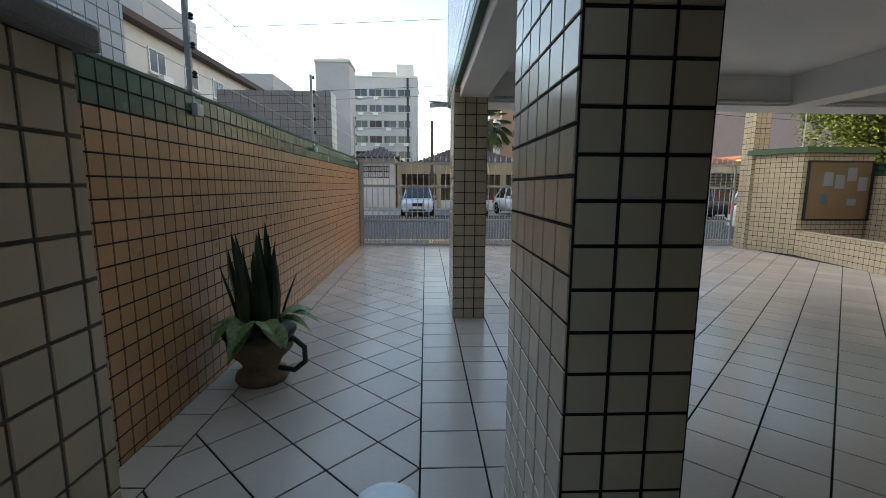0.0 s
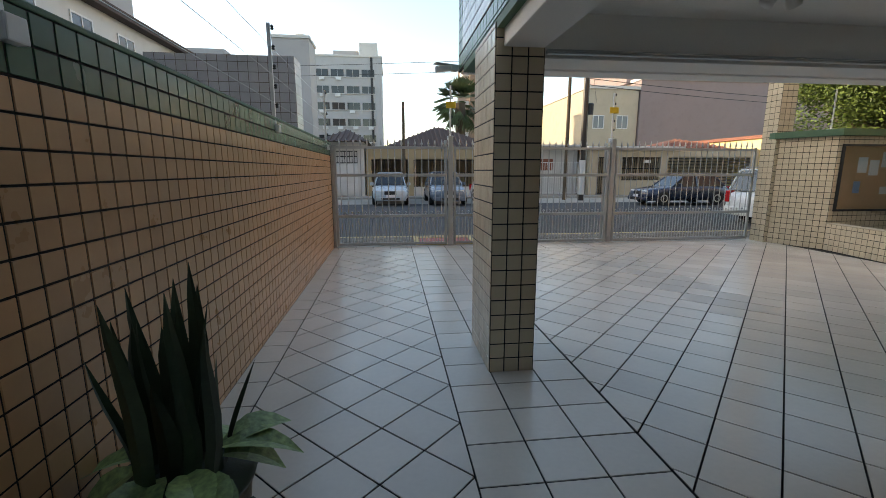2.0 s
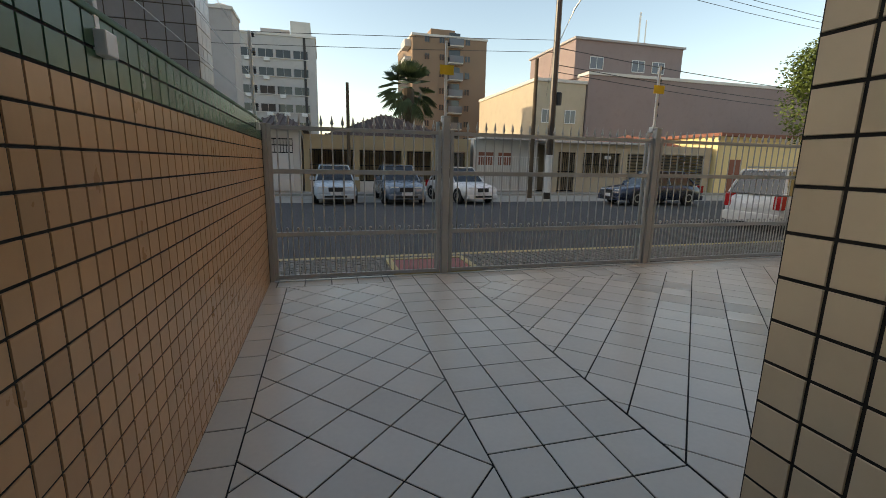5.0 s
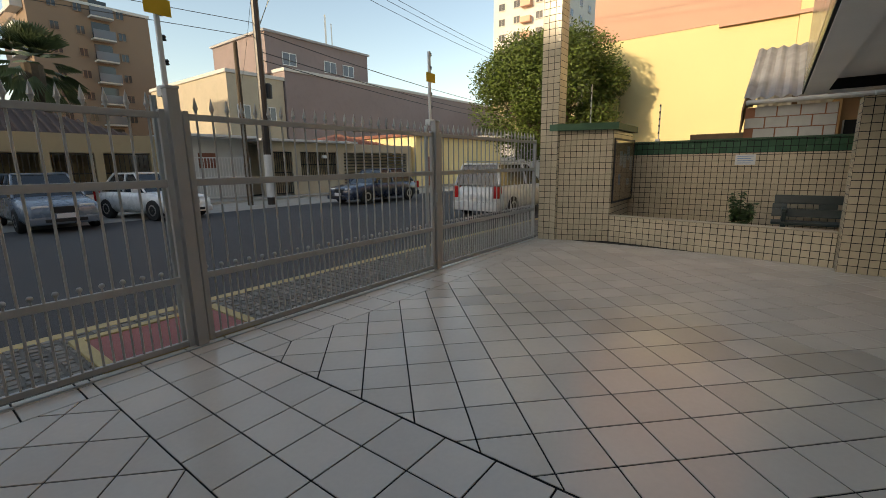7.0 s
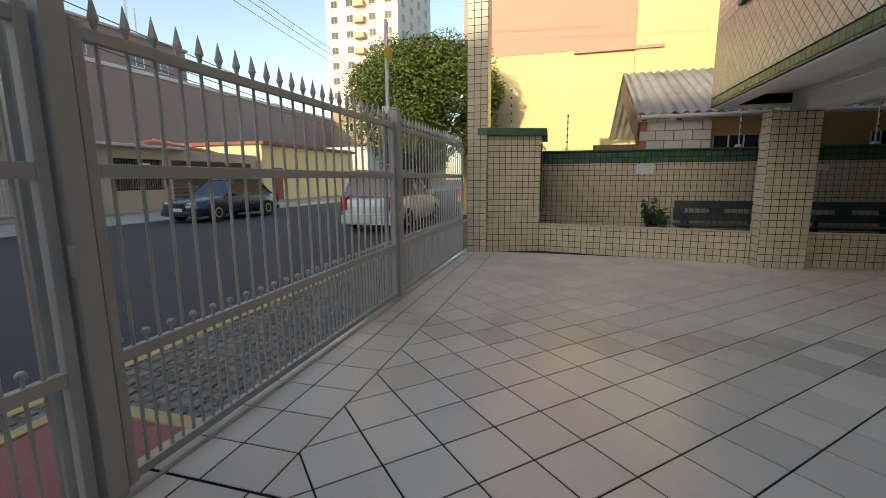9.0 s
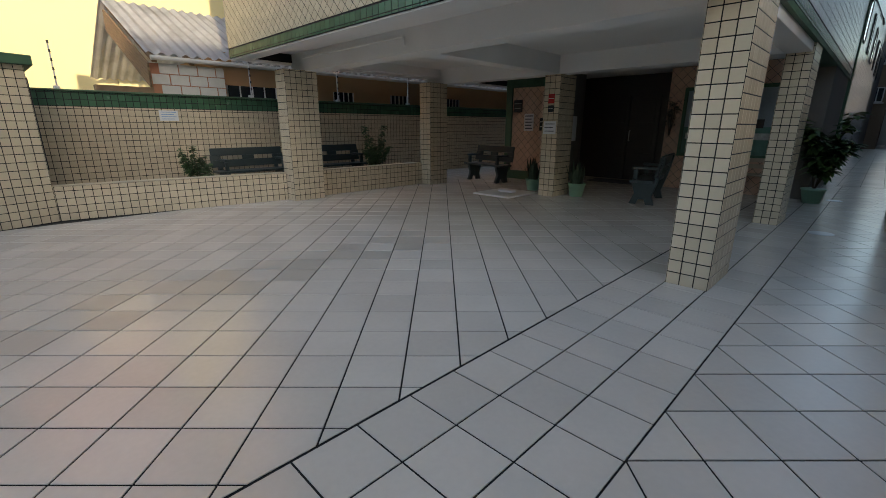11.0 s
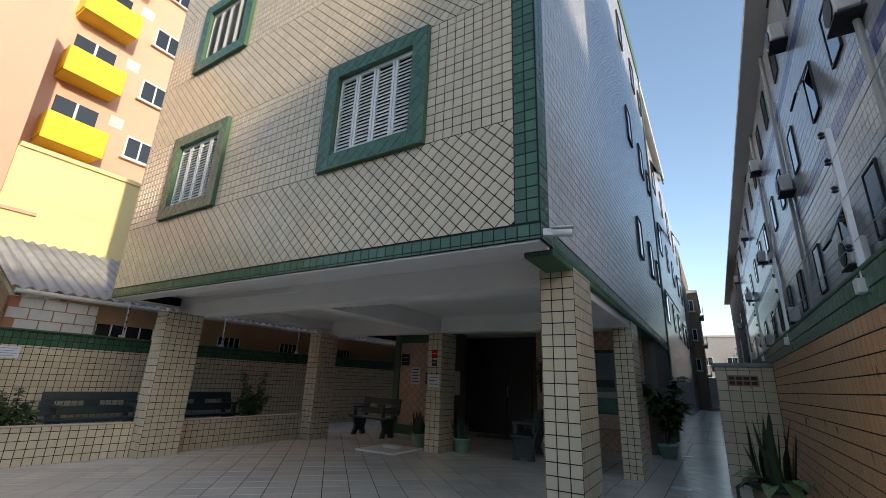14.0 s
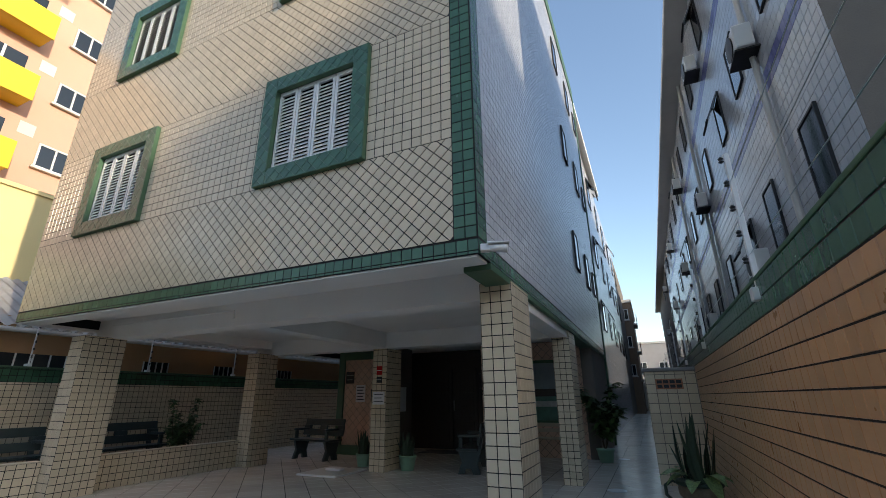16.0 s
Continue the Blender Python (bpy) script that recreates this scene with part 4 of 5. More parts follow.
# west neighbour beyond the passage wall
nw = block("neighbour_block", "long white tiled apartment block with blue bands and deep eaves", -14, -45, -2.9, 4.9, 10.3, GROUTL, False)
part("eaves", box(-0.3, -0.3, 10.3, 11.6, 50.1, 10.48, 0.02), PALEB, nw)
for k, z in enumerate((3.9, 6.75, 9.3)):
    for i, y in enumerate((3.9, 1.9, 0.2, -2.2, -4.6, -6.6, -9.2, -11.5, -14.5, -17.5, -21, -25, -30)):
        big = False
        side_window(-2.88, y, z, 0.6, 1.0, 1, i % 4 == 2, "dark aluminium window in the white tiled block")
        if (i + k) % 3 == 1:
            a = thing("air_conditioner", "white boxed air conditioner on a dark wall bracket", "air conditioner", "wall air conditioners", at=pose(-2.9, y - 0.9, z - 0.7))
            part("casing", box(0.06, -0.3, 0, 0.3, 0.3, 0.4, 0.03), ALU, a)
            part("bracket", box(0, -0.25, -0.03, 0.32, 0.25, -0.0, 0.005), BLACK, a)
            part("grille", lathe([(0.18, 0), (0.19, 0.02), (0.02, 0.025)], seg=16, at=(0, 0, 0)), BLACK, a).matrix_basis = pose(0.30, 0, 0.2, 0, 90, 0)
for y in (3.0, -3.4, -8.0):
    tagged(finish("downpipe", tube([(-2.84, y, 0), (-2.84, y, 10.3)], 0.045), PALEB), "pale drain pipe down the white block", "pipe", "drain pipes")
portal = block("neighbour_portal", "white tiled gate portal of the neighbouring block", -4.0, 9.2, -1.8, 9.7, 3.25, GROUTL, False)

# long pale block and its row to the north-west
lb = block("long_block", "long pale three-storey block with small windows and a tiled roof", -24, 17, -12.5, 58, 8.2, PALEB, False)
part("roof", prism([(-0.5, -0.5), (12.0, -0.5), (12.0, 41.5), (-0.5, 41.5)], 8.2, 8.5), ROOFD, lb)
part("tank_house", box(5, 6, 8.4, 10.5, 11, 10.8), GREYB, lb)
part("tank_house", box(5, 24, 8.4, 10.5, 30, 11.2), GREYB, lb)
add_windows(lb, "e", [2 + 3 * i for i in range(13)], (2.2, 4.6, 6.5), 11.52, 1.3, 1.1, GLASSG, ALU, True, 0.35)
tw = block("stair_tower", "grey rendered stair tower with a satellite dish", -12.4, 52, -8.6, 56, 15.2, GREYB)
part("dish", lathe([(0.05, 0), (0.5, 0.25), (0.55, 0.3)], seg=16, at=(2.8, 1, 15.5)), ALU, tw)
rb = block("rear_block", "grey block closing the view beyond the passage", -9, -80, 9, -66, 9, GREYB)
add_windows(rb, "n", [3, 6, 9, 12, 15], (2, 5), 14.02, 1.3, 1.2, GLASSD, ALU, True)
bb = block("balcony_block", "brown rendered rear block with small balconies beside the passage", -0.05, -46, 4.5, -34, 9.6, BROWNB)
for k in range(3):
    z = 2.6 + 2.5 * k
    bal = part("balcony", box(-0.35, 8.5, z, -0.001, 11.5, z + 0.12), PALEB, bb)
    part("balcony_front", box(-0.37, 8.5, z + 0.12, -0.33, 11.5, z + 0.95), ROOFT if k == 1 else PALEB, bal)
add_windows(bb, "n", [0.6, 2.2], (3.0, 5.5, 8.0), 12.02, 0.7, 1.0, GLASSD, ALU, True)
# added out of view: blocks the low sun from courtyard and road
wb = block("west_block", "plain unseen block added far west to shade the courtyard and street", -72, -30, -60, 80, 24, PALEB)

gb = block("office_block", "grey seven-storey office block with ribbon windows", -17, 75, -1.4, 88, 19.0, OFFICE)
add_windows(gb, "s", [1.6 + 2.38 * i for i in range(6)], [1.0 + 2.5 * k for k in range(7)], -0.02, 2.1, 1.2, GLASSD, GREYB, True, 0.6)
part("end_strip", box(13.9, -0.12, 0, 14.25, 0, 19.0), BLACK, gb)
part("lift_house", box(8.0, 2, 19.0, 12.0, 8, 20.4), GREYB, gb)
part("lift_house", box(12.2, 1, 19.0, 15.0, 8, 21.4), PALEB, gb)
add_windows(gb, "e", [3, 6.5, 10], [1.5 + 2.35 * k for k in range(7)], 15.02, 0.6, 0.8, GLASSD, ALU, False)

bt = block("brown_tower", "brown rendered apartment tower with balconies", 11.3, 66, 21.9, 78, 18.4, BROWNB)
part("tank_house", box(3.0, 2, 18.4, 6.5, 7, 20.0), BROWNB, bt)
add_windows(bt, "s", [2.0, 4.1, 7.8], [2.2 + 2.2 * k for k in range(8)], -0.02, 0.8, 0.9, GLASSD, BROWNB, False)
for k in range(8):
    z = 1.8 + 2.2 * k
    bal = part("balcony", box(4.9, -1.0, z, 6.9, 0, z + 0.15), PALEB, bt)
    part("balcony_front", box(4.9, -1.05, z + 0.15, 6.9, -0.98, z + 1.0), GLASSG, bal)
    part("balcony_door", box(5.1, -0.03, z + 0.2, 6.7, -0.004, z + 1.9), GLASSD, bt)
    bal = part("balcony", box(-0.9, 1.0, z, 0, 4.0, z + 0.9), PALEB, bt)
ws = block("white_slab", "far white block with dark balcony rows", 33, 86, 39.5, 94, 13.5, PALEB)
add_windows(ws, "s", [1.5, 4.2], [1.0 + 2.2 * k for k in range(6)], -0.02, 2.0, 1.0, GLASSD, GREYB, True)
hw = block("white_tower", "tall white apartment tower with balcony columns", 86, 42, 108, 58, 52, PALEB)
for face, at, us in (("w", -0.02, [2, 5.5, 10.5, 14]), ("s", -0.02, [3, 8, 13, 18])):
    add_windows(hw, face, us, [3 + 3.0 * k for k in range(16)], at, 1.5, 1.4, GLASSD, GREYB, True)
for k in range(16):
    part("balcony", box(-1.2, 7.0, 2.6 + 3 * k, 0, 9.2, 3.7 + 3 * k), SALM, hw)

mv = block("mauve_hall", "large mauve rendered hall with an upper storey", 24.5, 44, 62, 62, 10.3, MAUVE)
part("upper_storey", box(-0.5, 2, 10.3, 12.5, 12, 14.0), MAUVE, mv)
part("upper_roof", box(-0.7, 1.8, 14.0, 12.7, 12.2, 14.2), GREYB, mv)
part("mast", tube([(7.5, 3, 14.2), (7.5, 3, 17.5)], 0.12, seg=4), GALV, mv)
part("mast", tube([(8.3, 3, 14.2), (8.3, 3, 16.8)], 0.08, seg=4), GALV, mv)
add_windows(mv, "s", [2.0, 7.0, 9.5], (11.3,), 1.98, 1.6, 1.2, GLASSG, ALU, False)
cb = block("cream_walkup", "cream walk-up block beside the mauve hall", 19.0, 44.2, 24.4, 60, 9.4, CREAMP)
add_windows(cb, "s", [1.3, 3.8], (2.0, 5.6), -0.02, 1.2, 1.3, GLASSG, ALU, False)

# houses across the street
HY = 27.6
def tiled_roof(parent, x0, y0, x1, y1, z, rise, material):
    """A hipped roof with raised tile courses."""
    bm = bmesh.new()
    cx0, cx1, cy = x0 + (y1 - y0) / 2, x1 - (y1 - y0) / 2, (y0 + y1) / 2
    if cx1 < cx0:
        cx0 = cx1 = (x0 + x1) / 2
    a = [bm.verts.new(p) for p in ((x0, y0, z), (x1, y0, z), (x1, y1, z), (x0, y1, z))]
    r = [bm.verts.new((cx0, cy, z + rise)), bm.verts.new((cx1 + 0.01, cy, z + rise))]
    for f in ((a[0], a[1], r[1], r[0]), (a[1], a[2], r[1]), (a[2], a[3], r[0], r[1]), (a[3], a[0], r[0]), (a[3], a[2], a[1], a[0])):
        bm.faces.new(f)
    roof = part("roof", bm, material, parent)
    x = x0 + 0.2
    while x < x1 - 0.1:
        f = 1.0
        if x < cx0:
            f = (x - x0) / max(cx0 - x0, 0.01)
        elif x > cx1:
            f = (x1 - x) / max(x1 - cx1, 0.01)
        part("roof_rib", tube([(x, y0 - 0.03, z + 0.02), (x, y0 + (cy - y0) * f, z + 0.02 + rise * f)], 0.06, seg=5), material, roof)
        x += 0.3


def grille(parent, x0, x1, z0, z1, y, material, step=0.14, flat=False):
    bm = bmesh.new()
    if flat:
        z = z0
        while z < z1:
            box(x0, y, z, x1, y + 0.03, z + 0.06, bm=bm)
            z += step
    else:
        x = x0
        while x < x1:
            box(x, y, z0, x + 0.025, y + 0.025, z1, bm=bm)
            x += step
        for z in (z0, (z0 + z1) / 2, z1 - 0.05):
            box(x0, y + 0.026, z, x1, y + 0.05, z + 0.05, bm=bm)
    return part("grille", bm, material, parent)


h1 = thing("white_garage_house", "small house front with a white metal garage door", "house", at=pose(-4.2, HY, 0))
part("wall", box(0, 0, 0, 2.4, 8, 3.1), PALEB, h1)
part("garage_door", box(0.3, -0.05, 0.05, 2.0, -0.003, 2.3, 0.01), HOUSEW, h1)
grille(h1, 0.3, 2.0, 1.9, 2.6, -0.08, BLACK)
grille(h1, 0.4, 1.9, 0.1, 0.7, -0.08, HOUSEW, 0.1, True)
tiled_roof(h1, -0.3, -0.6, 2.7, 8, 3.1, 1.0, ROOFD)
h2 = thing("ochre_house", "ochre house front with square columns and barred openings", "house", at=pose(-1.7, HY, 0))
part("parapet", box(0, 0, 2.15, 8.7, 0.4, 2.85), OCHRE, h2)
part("rear_wall", box(0, 3.2, 0, 8.7, 8, 2.8), OCHRE, h2)
# unseen slab, added to keep sky light off the rear wall
part("porch_slab", box(0, 0.4, 2.68, 8.7, 3.2, 2.8), OCHRE, h2)
part("low_wall", box(0, 0.05, 0, 8.7, 0.25, 0.55), PALEB, h2)
for x in (0, 2.45, 4.9, 6.5, 8.42):
    part("column", box(x, 0.0, 0, x + 0.28, 0.3, 2.15), OCHRE, h2)
grille(h2, 0.0, 8.4, 0.55, 2.12, 0.1, DARKW, 0.17)
tiled_roof(h2, 0.9, 1.0, 8.4, 8, 2.85, 1.5, ROOFD)
h3 = thing("white_wall_house", "white wall with red framed window and barred gate", "house", at=pose(7.4, HY, 0))
part("wall", box(0, 0.6, 0, 3.9, 6, 2.9), HOUSEW, h3)
part("window", box(0.3, 0.54, 1.5, 1.2, 0.597, 2.2), ROOFT, h3)
part("window", box(1.5, 0.54, 1.5, 2.3, 0.597, 2.2), ROOFT, h3)
grille(h3, 0.1, 3.8, 0.1, 2.0, 0.1, ALU)
part("awning", box(0.2, -0.4, 2.9, 4.0, 6, 3.02, 0.02), FIBRO, h3)
h4 = thing("cream_house", "cream house front with dark louvred garage gates", "house", at=pose(11.6, HY - 0.5, 0))
part("lintel", box(0, 0, 2.3, 11.2, 0.4, 2.8), CREAMP, h4)
part("rear_wall", box(0, 2.5, 0, 11.2, 8, 2.8), CREAMP, h4)
# added slab out of sight, darkens the space behind the garage gates
part("porch_slab", box(0, 0.4, 2.7, 11.2, 2.5, 2.795), CREAMP, h4)
part("house_number", box(3.55, -0.02, 1.95, 3.95, 0.09, 2.12, 0.02), PAPER, h4, "small oval white number plate")
part("low_wall", box(1.9, 0.02, 0, 4.6, 0.3, 0.9), CREAMP, h4)
for x in (0, 1.6, 4.6, 10.7):
    part("column", box(x, 0.0, 0, x + 0.5, 0.35, 2.3), CREAMP, h4)
grille(h4, 0.5, 1.6, 0.1, 2.28, 0.1, BLACK, 0.12)
grille(h4, 2.1, 4.6, 0.9, 2.28, 0.1, BLACK, 0.12)
grille(h4, 5.1, 10.7, 0.1, 2.28, 0.1, BLACK, 0.19, True)
part("roof", box(-0.3, -0.4, 2.8, 5.9, 8, 2.92, 0.02), FIBRO, h4)
tiled_roof(h4, 5.9, 2.2, 12.5, 9, 2.8, 1.0, ROOFT)
h5 = thing("pale_corner_house", "pale yellow rendered house with a red door beyond the garages", "house", at=pose(23.0, HY - 0.8, 0))
part("wall", box(0, 0, 0, 12, 8, 3.5), YELW, h5)
part("door", box(1.0, -0.04, 0, 1.9, -0.003, 2.1), ROOFT, h5)
part("roof", box(-0.2, -0.3, 3.5, 12.2, 8, 3.7), ROOFT, h5)
h6 = block("ochre_walkup", "ochre three-storey block far along the street", 62, 30, 78, 44, 12, OCHRE)
add_windows(h6, "w", [2, 5, 8, 11], (2, 5, 8.5), -0.02, 1.5, 1.3, GLASSD, ALU, True)
h7 = block("street_end_block", "pale low houses far along the street", 40, 27.6, 60, 40, 4.2, PALEB)

# ---- east: fibre-cement roofed house, yellow wall, salmon tower ----
eh = thing("fibre_roof_house", "low tan house with a weathered corrugated roof", "house", at=pose(10.0, 7.0, 0))
part("wall", box(0, -22, 0, 0.2, -1.3, 2.62), TANP, eh)
part("gable", prism([(0.2, -1.6), (5.5, -1.6), (5.5, -1.4), (0.2, -1.4)], 0, 2.9), TANP, eh)
bm = bmesh.new()
rows = []
for i in range(22 * 24 + 1):
    y = 0.15 - i * 0.0417
    w = 0.028 * math.sin(i * math.pi / 2.5)
    rows.append([bm.verts.new((-0.35 + 3.3 * k, y, 2.66 + 1.5 * k + w)) for k in (0, 0.5, 1)] + [bm.verts.new((2.95 + 3.3, y, 2.66 + w))])
for a, b in zip(rows, rows[1:]):
    for k in range(3):
        bm.faces.new((a[k], a[k + 1], b[k + 1], b[k]))
r = bmesh.ops.solidify(bm, geom=bm.faces[:], thickness=0.012)
part("roof", bm, FIBRO, eh)
part("gutter", tube([(-0.4, 0.1, 2.58), (-0.4, -22, 2.58)], 0.045), PALEB, eh)
for y0 in (0.05, -0.6):
    part("rafter", box(0, y0 - 0.06, 0, 3.6, y0 + 0.02, 0.12, m=pose(-0.35, 0, 2.5, 0, -24.4, 0)), WOOD, eh)
for k in range(6):
    part("roof_board", box(0.0, 0.16, 0, 3.4, 0.19, 0.06, m=pose(-0.35, -0.03 + 0.001 * k, 2.42 - k * 0.075, 0, -24.4, 0)), WOOD, eh)
for y, w in ((-1.9, 1.1), (-4.3, 0.6), (-6.2, 0.6), (-8.5, 0.6)):
    win = part("window", box(-0.02, y - w / 2, 1.85, -0.002, y + w / 2, 2.2), GLASSD, eh)
    for k in range(5):
        part("bar", box(-0.05, y - w / 2 + k * w / 4 - 0.012, 1.85, -0.03, y - w / 2 + k * w / 4 + 0.012, 2.2), ALU, win)
bw = tagged(finish("block_wall", box(9.75, 5.75, 0, 9.95, 7.1, 2.5), BRICKR), "short wall of whitewashed blocks with crumbling mortar", "wall")
for i in range(4):
    for j in range(4):
        o = 0.17 * (j % 2)
        y0, y1 = max(5.76, 5.76 + i * 0.345 - o), min(7.09, 5.76 + (i + 1) * 0.345 - 0.02 - o)
        if y1 - y0 > 0.05:
            part("block", box(9.735, y0, 1.72 + j * 0.2, 9.78, y1, 1.905 + j * 0.2, 0.006), BLOCK, bw)
part("beam_end", box(9.7, 7.1, 1.95, 9.9, 8.0, 2.05, m=None), WOOD, bw)

yw = block("yellow_warehouse", "tall plain yellow rendered wall of a warehouse", 16.5, -30, 19.0, 6.43, 7.7, YELW, False)
part("coping", box(-0.08, 0, 7.7, 2.6, 36.4, 7.85, 0.02), YELW, yw)
yn = block("yellow_gable", "yellow and salmon rendered end wall of a block", 16.55, 6.44, 30, 12.5, 5.8, YELW, False)
part("salmon_upper", box(-0.02, 0, 5.8, 13.4, 6.0, 14), SALM, yn)
part("ledge", box(-0.12, -0.9, 5.68, -0.0, 2.0, 5.78), SALM, yn)
st = block("salmon_tower", "salmon rendered apartment tower with bright yellow balconies", 19.5, -10, 34, 6.0, 30, SALM)
for k in range(8):
    z = 6.2 + 2.85 * k
    bal = part("balcony", box(-0.9, 13.8, z, -0.001, 15.6, z + 0.14), YELB, st)
    part("balcony_front", box(-0.95, 13.75, z, -0.87, 15.65, z + 1.1, 0.01), YELB, bal)
    part("balcony_side", box(-0.87, 13.75, z + 0.14, 0, 13.83, z + 1.1), YELB, bal)
    part("balcony_side", box(-0.87, 15.57, z + 0.14, 0, 15.65, z + 1.1), YELB, bal)
    d = part("balcony_door", box(-0.03, 14.0, z + 0.15, -0.004, 15.4, z + 2.2), GLASSD, st)
    part("door_rail", box(-0.06, 14.66, z + 0.15, -0.03, 14.74, z + 2.2), ALU, d)
    part("patch", box(-0.012, 13.1, z + 1.9, -0.002, 13.6, z + 2.4, 0.001), PALEB, st)
add_windows(st, "w", [12.3, 8.0, 4.5], [7.0 + 2.85 * k for k in range(8)], -0.02, 1.15, 1.0, GLASSD, ALU, True)

# ---- trees ----
def leaf_cloud(bm, c, r, n, size):
    for _ in range(n):
        d = Vector((random.gauss(0, 1), random.gauss(0, 1), random.gauss(0, 1))).normalized()
        p = Vector(c) + Vector((d.x * r[0], d.y * r[1], d.z * r[2])) * random.uniform(0.72, 1.06)
        a = Vector((random.gauss(0, 1), random.gauss(0, 1), random.gauss(0, 0.6))).normalized()
        b = a.cross(d + Vector((random.uniform(-.5, .5), random.uniform(-.5, .5), random.uniform(-.5, .5)))).normalized()
        s = size * random.uniform(0.6, 1.3)
        vs = [bm.verts.new(p + a * s), bm.verts.new(p + b * s * 0.42), bm.verts.new(p - a * s), bm.verts.new(p - b * s * 0.42)]
        bm.faces.new(vs)


def tree(x, y, trunk_h, crown, seed, label, leaves, size):
    random.seed(seed)
    t = thing("tree", label, "tree", at=pose(x, y, -0.05))
    part("trunk", tube([(0, 0, 0), (0.05, 0.03, trunk_h * 0.5), (0, 0.08, trunk_h)], 0.2, seg=10, r_end=0.13), BARK, t)
    limbs, bm = bmesh.new(), bmesh.new()
    cz = (crown[2] + crown[3]) / 2
    rx, ry, rz = crown[0], crown[1], (crown[3] - crown[2]) / 2
    for k in range(60):
        d = Vector((random.gauss(0, 1), random.gauss(0, 1), random.gauss(0.1, 1))).normalized()
        c = Vector((d.x * rx * 0.72, d.y * ry * 0.72, cz + d.z * rz * 0.72))
        tube([(0, 0.05, trunk_h - 0.1), c * 0.5 + Vector((0, 0, trunk_h * 0.35)), c], 0.06, limbs, 5, 0.015)
        f = random.uniform(0.2, 0.36)
        leaf_cloud(bm, c, (rx * f, ry * f, rz * f), leaves // 60, size)
    part("branchwork", limbs, BARK, t)
    part("crown", bm, LEAF, t)


tree(15.0, 13.5, 2.2, (2.8, 3.0, 1.5, 6.4), 31, "dense round street tree with yellow-green sunlit leaves", 60000, 0.06)
tree(46, 23.5, 2.0, (2.5, 2.5, 1.8, 5.0), 33, "far small street tree", 1500, 0.3)

pl = thing("palm_tree", "short fan palm with a thick shaggy crown", "palm", at=pose(5.0, 35.5, 0))
part("trunk", tube([(0, 0, 0), (0.1, 0, 3), (0, 0, 6.5)], 0.32, seg=10, r_end=0.42), BARK, pl)
random.seed(41)
bm = bmesh.new()
for k in range(80):
    a, e = random.uniform(0, 6.28), random.uniform(-0.9, 1.3)
    d = Vector((math.cos(a) * math.cos(e), math.sin(a) * math.cos(e), math.sin(e)))
    c = Vector((0, 0, 6.4)) + d * 1.15
    across = d.cross(Z).normalized()
    for j in range(-5, 6):
        dd = (d + across * j * 0.17).normalized()
        tip = c + dd * 1.05 - Z * 0.35 * abs(1.2 - d.z)
        w = across * 0.09
        bm.faces.new([bm.verts.new(c - w * 0.5), bm.verts.new(c + w * 0.5), bm.verts.new((c + tip) / 2 + w + Z * 0.12), bm.verts.new(tip)])
part("crown", bm, PALM, pl)

# ---- utility poles and wires ----
def pole(x, y, h, r, label, lamp=False):
    p = thing("utility_pole", label, "pole", at=pose(x, y, 0))
    part("shaft", tube([(0, 0, 0), (0, 0, h)], r, seg=10, r_end=r * 0.7), DARKW if lamp else BARK, p)
    if lamp:
        part("paint_band", tube([(0, 0, 0.3), (0, 0, 2.0)], r * 1.03, seg=12), HOUSEW, p)
        part("crossarm", box(-0.1, -0.9, h - 0.9, 0.02, 0.9, h - 0.78), WOOD, p)
        for yy in (-0.8, -0.3, 0.3, 0.8):
            part("insulator", lathe([(0.03, 0), (0.05, 0.04), (0.03, 0.14)], seg=8, at=(-0.04, yy, h - 0.78)), GREYB, p)
        part("transformer", lathe([(0.15, 0), (0.16, 0.5), (0.1, 0.55)], seg=12, at=(0.25, 0, 4.2)), BLACK, p)
        arm = part("lamp_arm", tube([(0, 0, 6.6), (0.4, -0.6, 8.0), (0.75, -1.3, 8.9)], 0.035), GALV, p)
        part("lamp_head", tube([(0.75, -1.3, 8.9), (0.95, -1.75, 9.0)], 0.10, seg=10, r_end=0.13), LIGHTG, arm)
    return p


pole(9.25, 22.9, 11.0, 0.17, "dark wooden utility pole with a street lamp arm", True)
pole(8.6, 23.4, 6.2, 0.11, "slim dark wooden service pole")
pole(0.44, 26.6, 5.2, 0.10, "slim dark service pole in front of the ochre house")
pole(46, 25, 10, 0.17, "far utility pole along the street")


def wire(a, b, sag, r=0.012):
    a, b = Vector(a), Vector(b)
    pts = [a.lerp(b, k / 10) - Z * sag * 4 * (k / 10) * (1 - k / 10) for k in range(11)]
    tagged(finish("overhead_cable", tube(pts, r, seg=4), BLACK), "thin black overhead cable across the street", "cable", "overhead cables")


wire((9.25, 22.9, 10.1), (-60, 25, 9.6), 1.0)
for dz in (0, 0.5):
    wire((9.25, 22.9, 6.4 + dz), (-45, 26, 5.6 + dz * 0.6), 0.5)
for dy, z in ((-0.8, 10.2), (-0.3, 10.2), (0.4, 10.2)):
    wire((9.25, 22.9 + dy, z), (46, 24 + dy, 9.2), 0.7)
for z in (5.6, 5.9, 6.6):
    wire((9.25, 22.9, z), (46, 25, z - 0.3), 0.6, 0.018)
wire((9.25, 22.9, 9.4), (7.7, 10.2, 9.2), 0.1)
wire((9.25, 22.9, 9.8), (-3.0, 3.0, 12.0), 0.6)
wire((9.25, 22.9, 9.6), (22, 9, 9.5), 0.5)
wire((9.25, 22.9, 8.4), (20.5, 45, 8.0), 0.4)

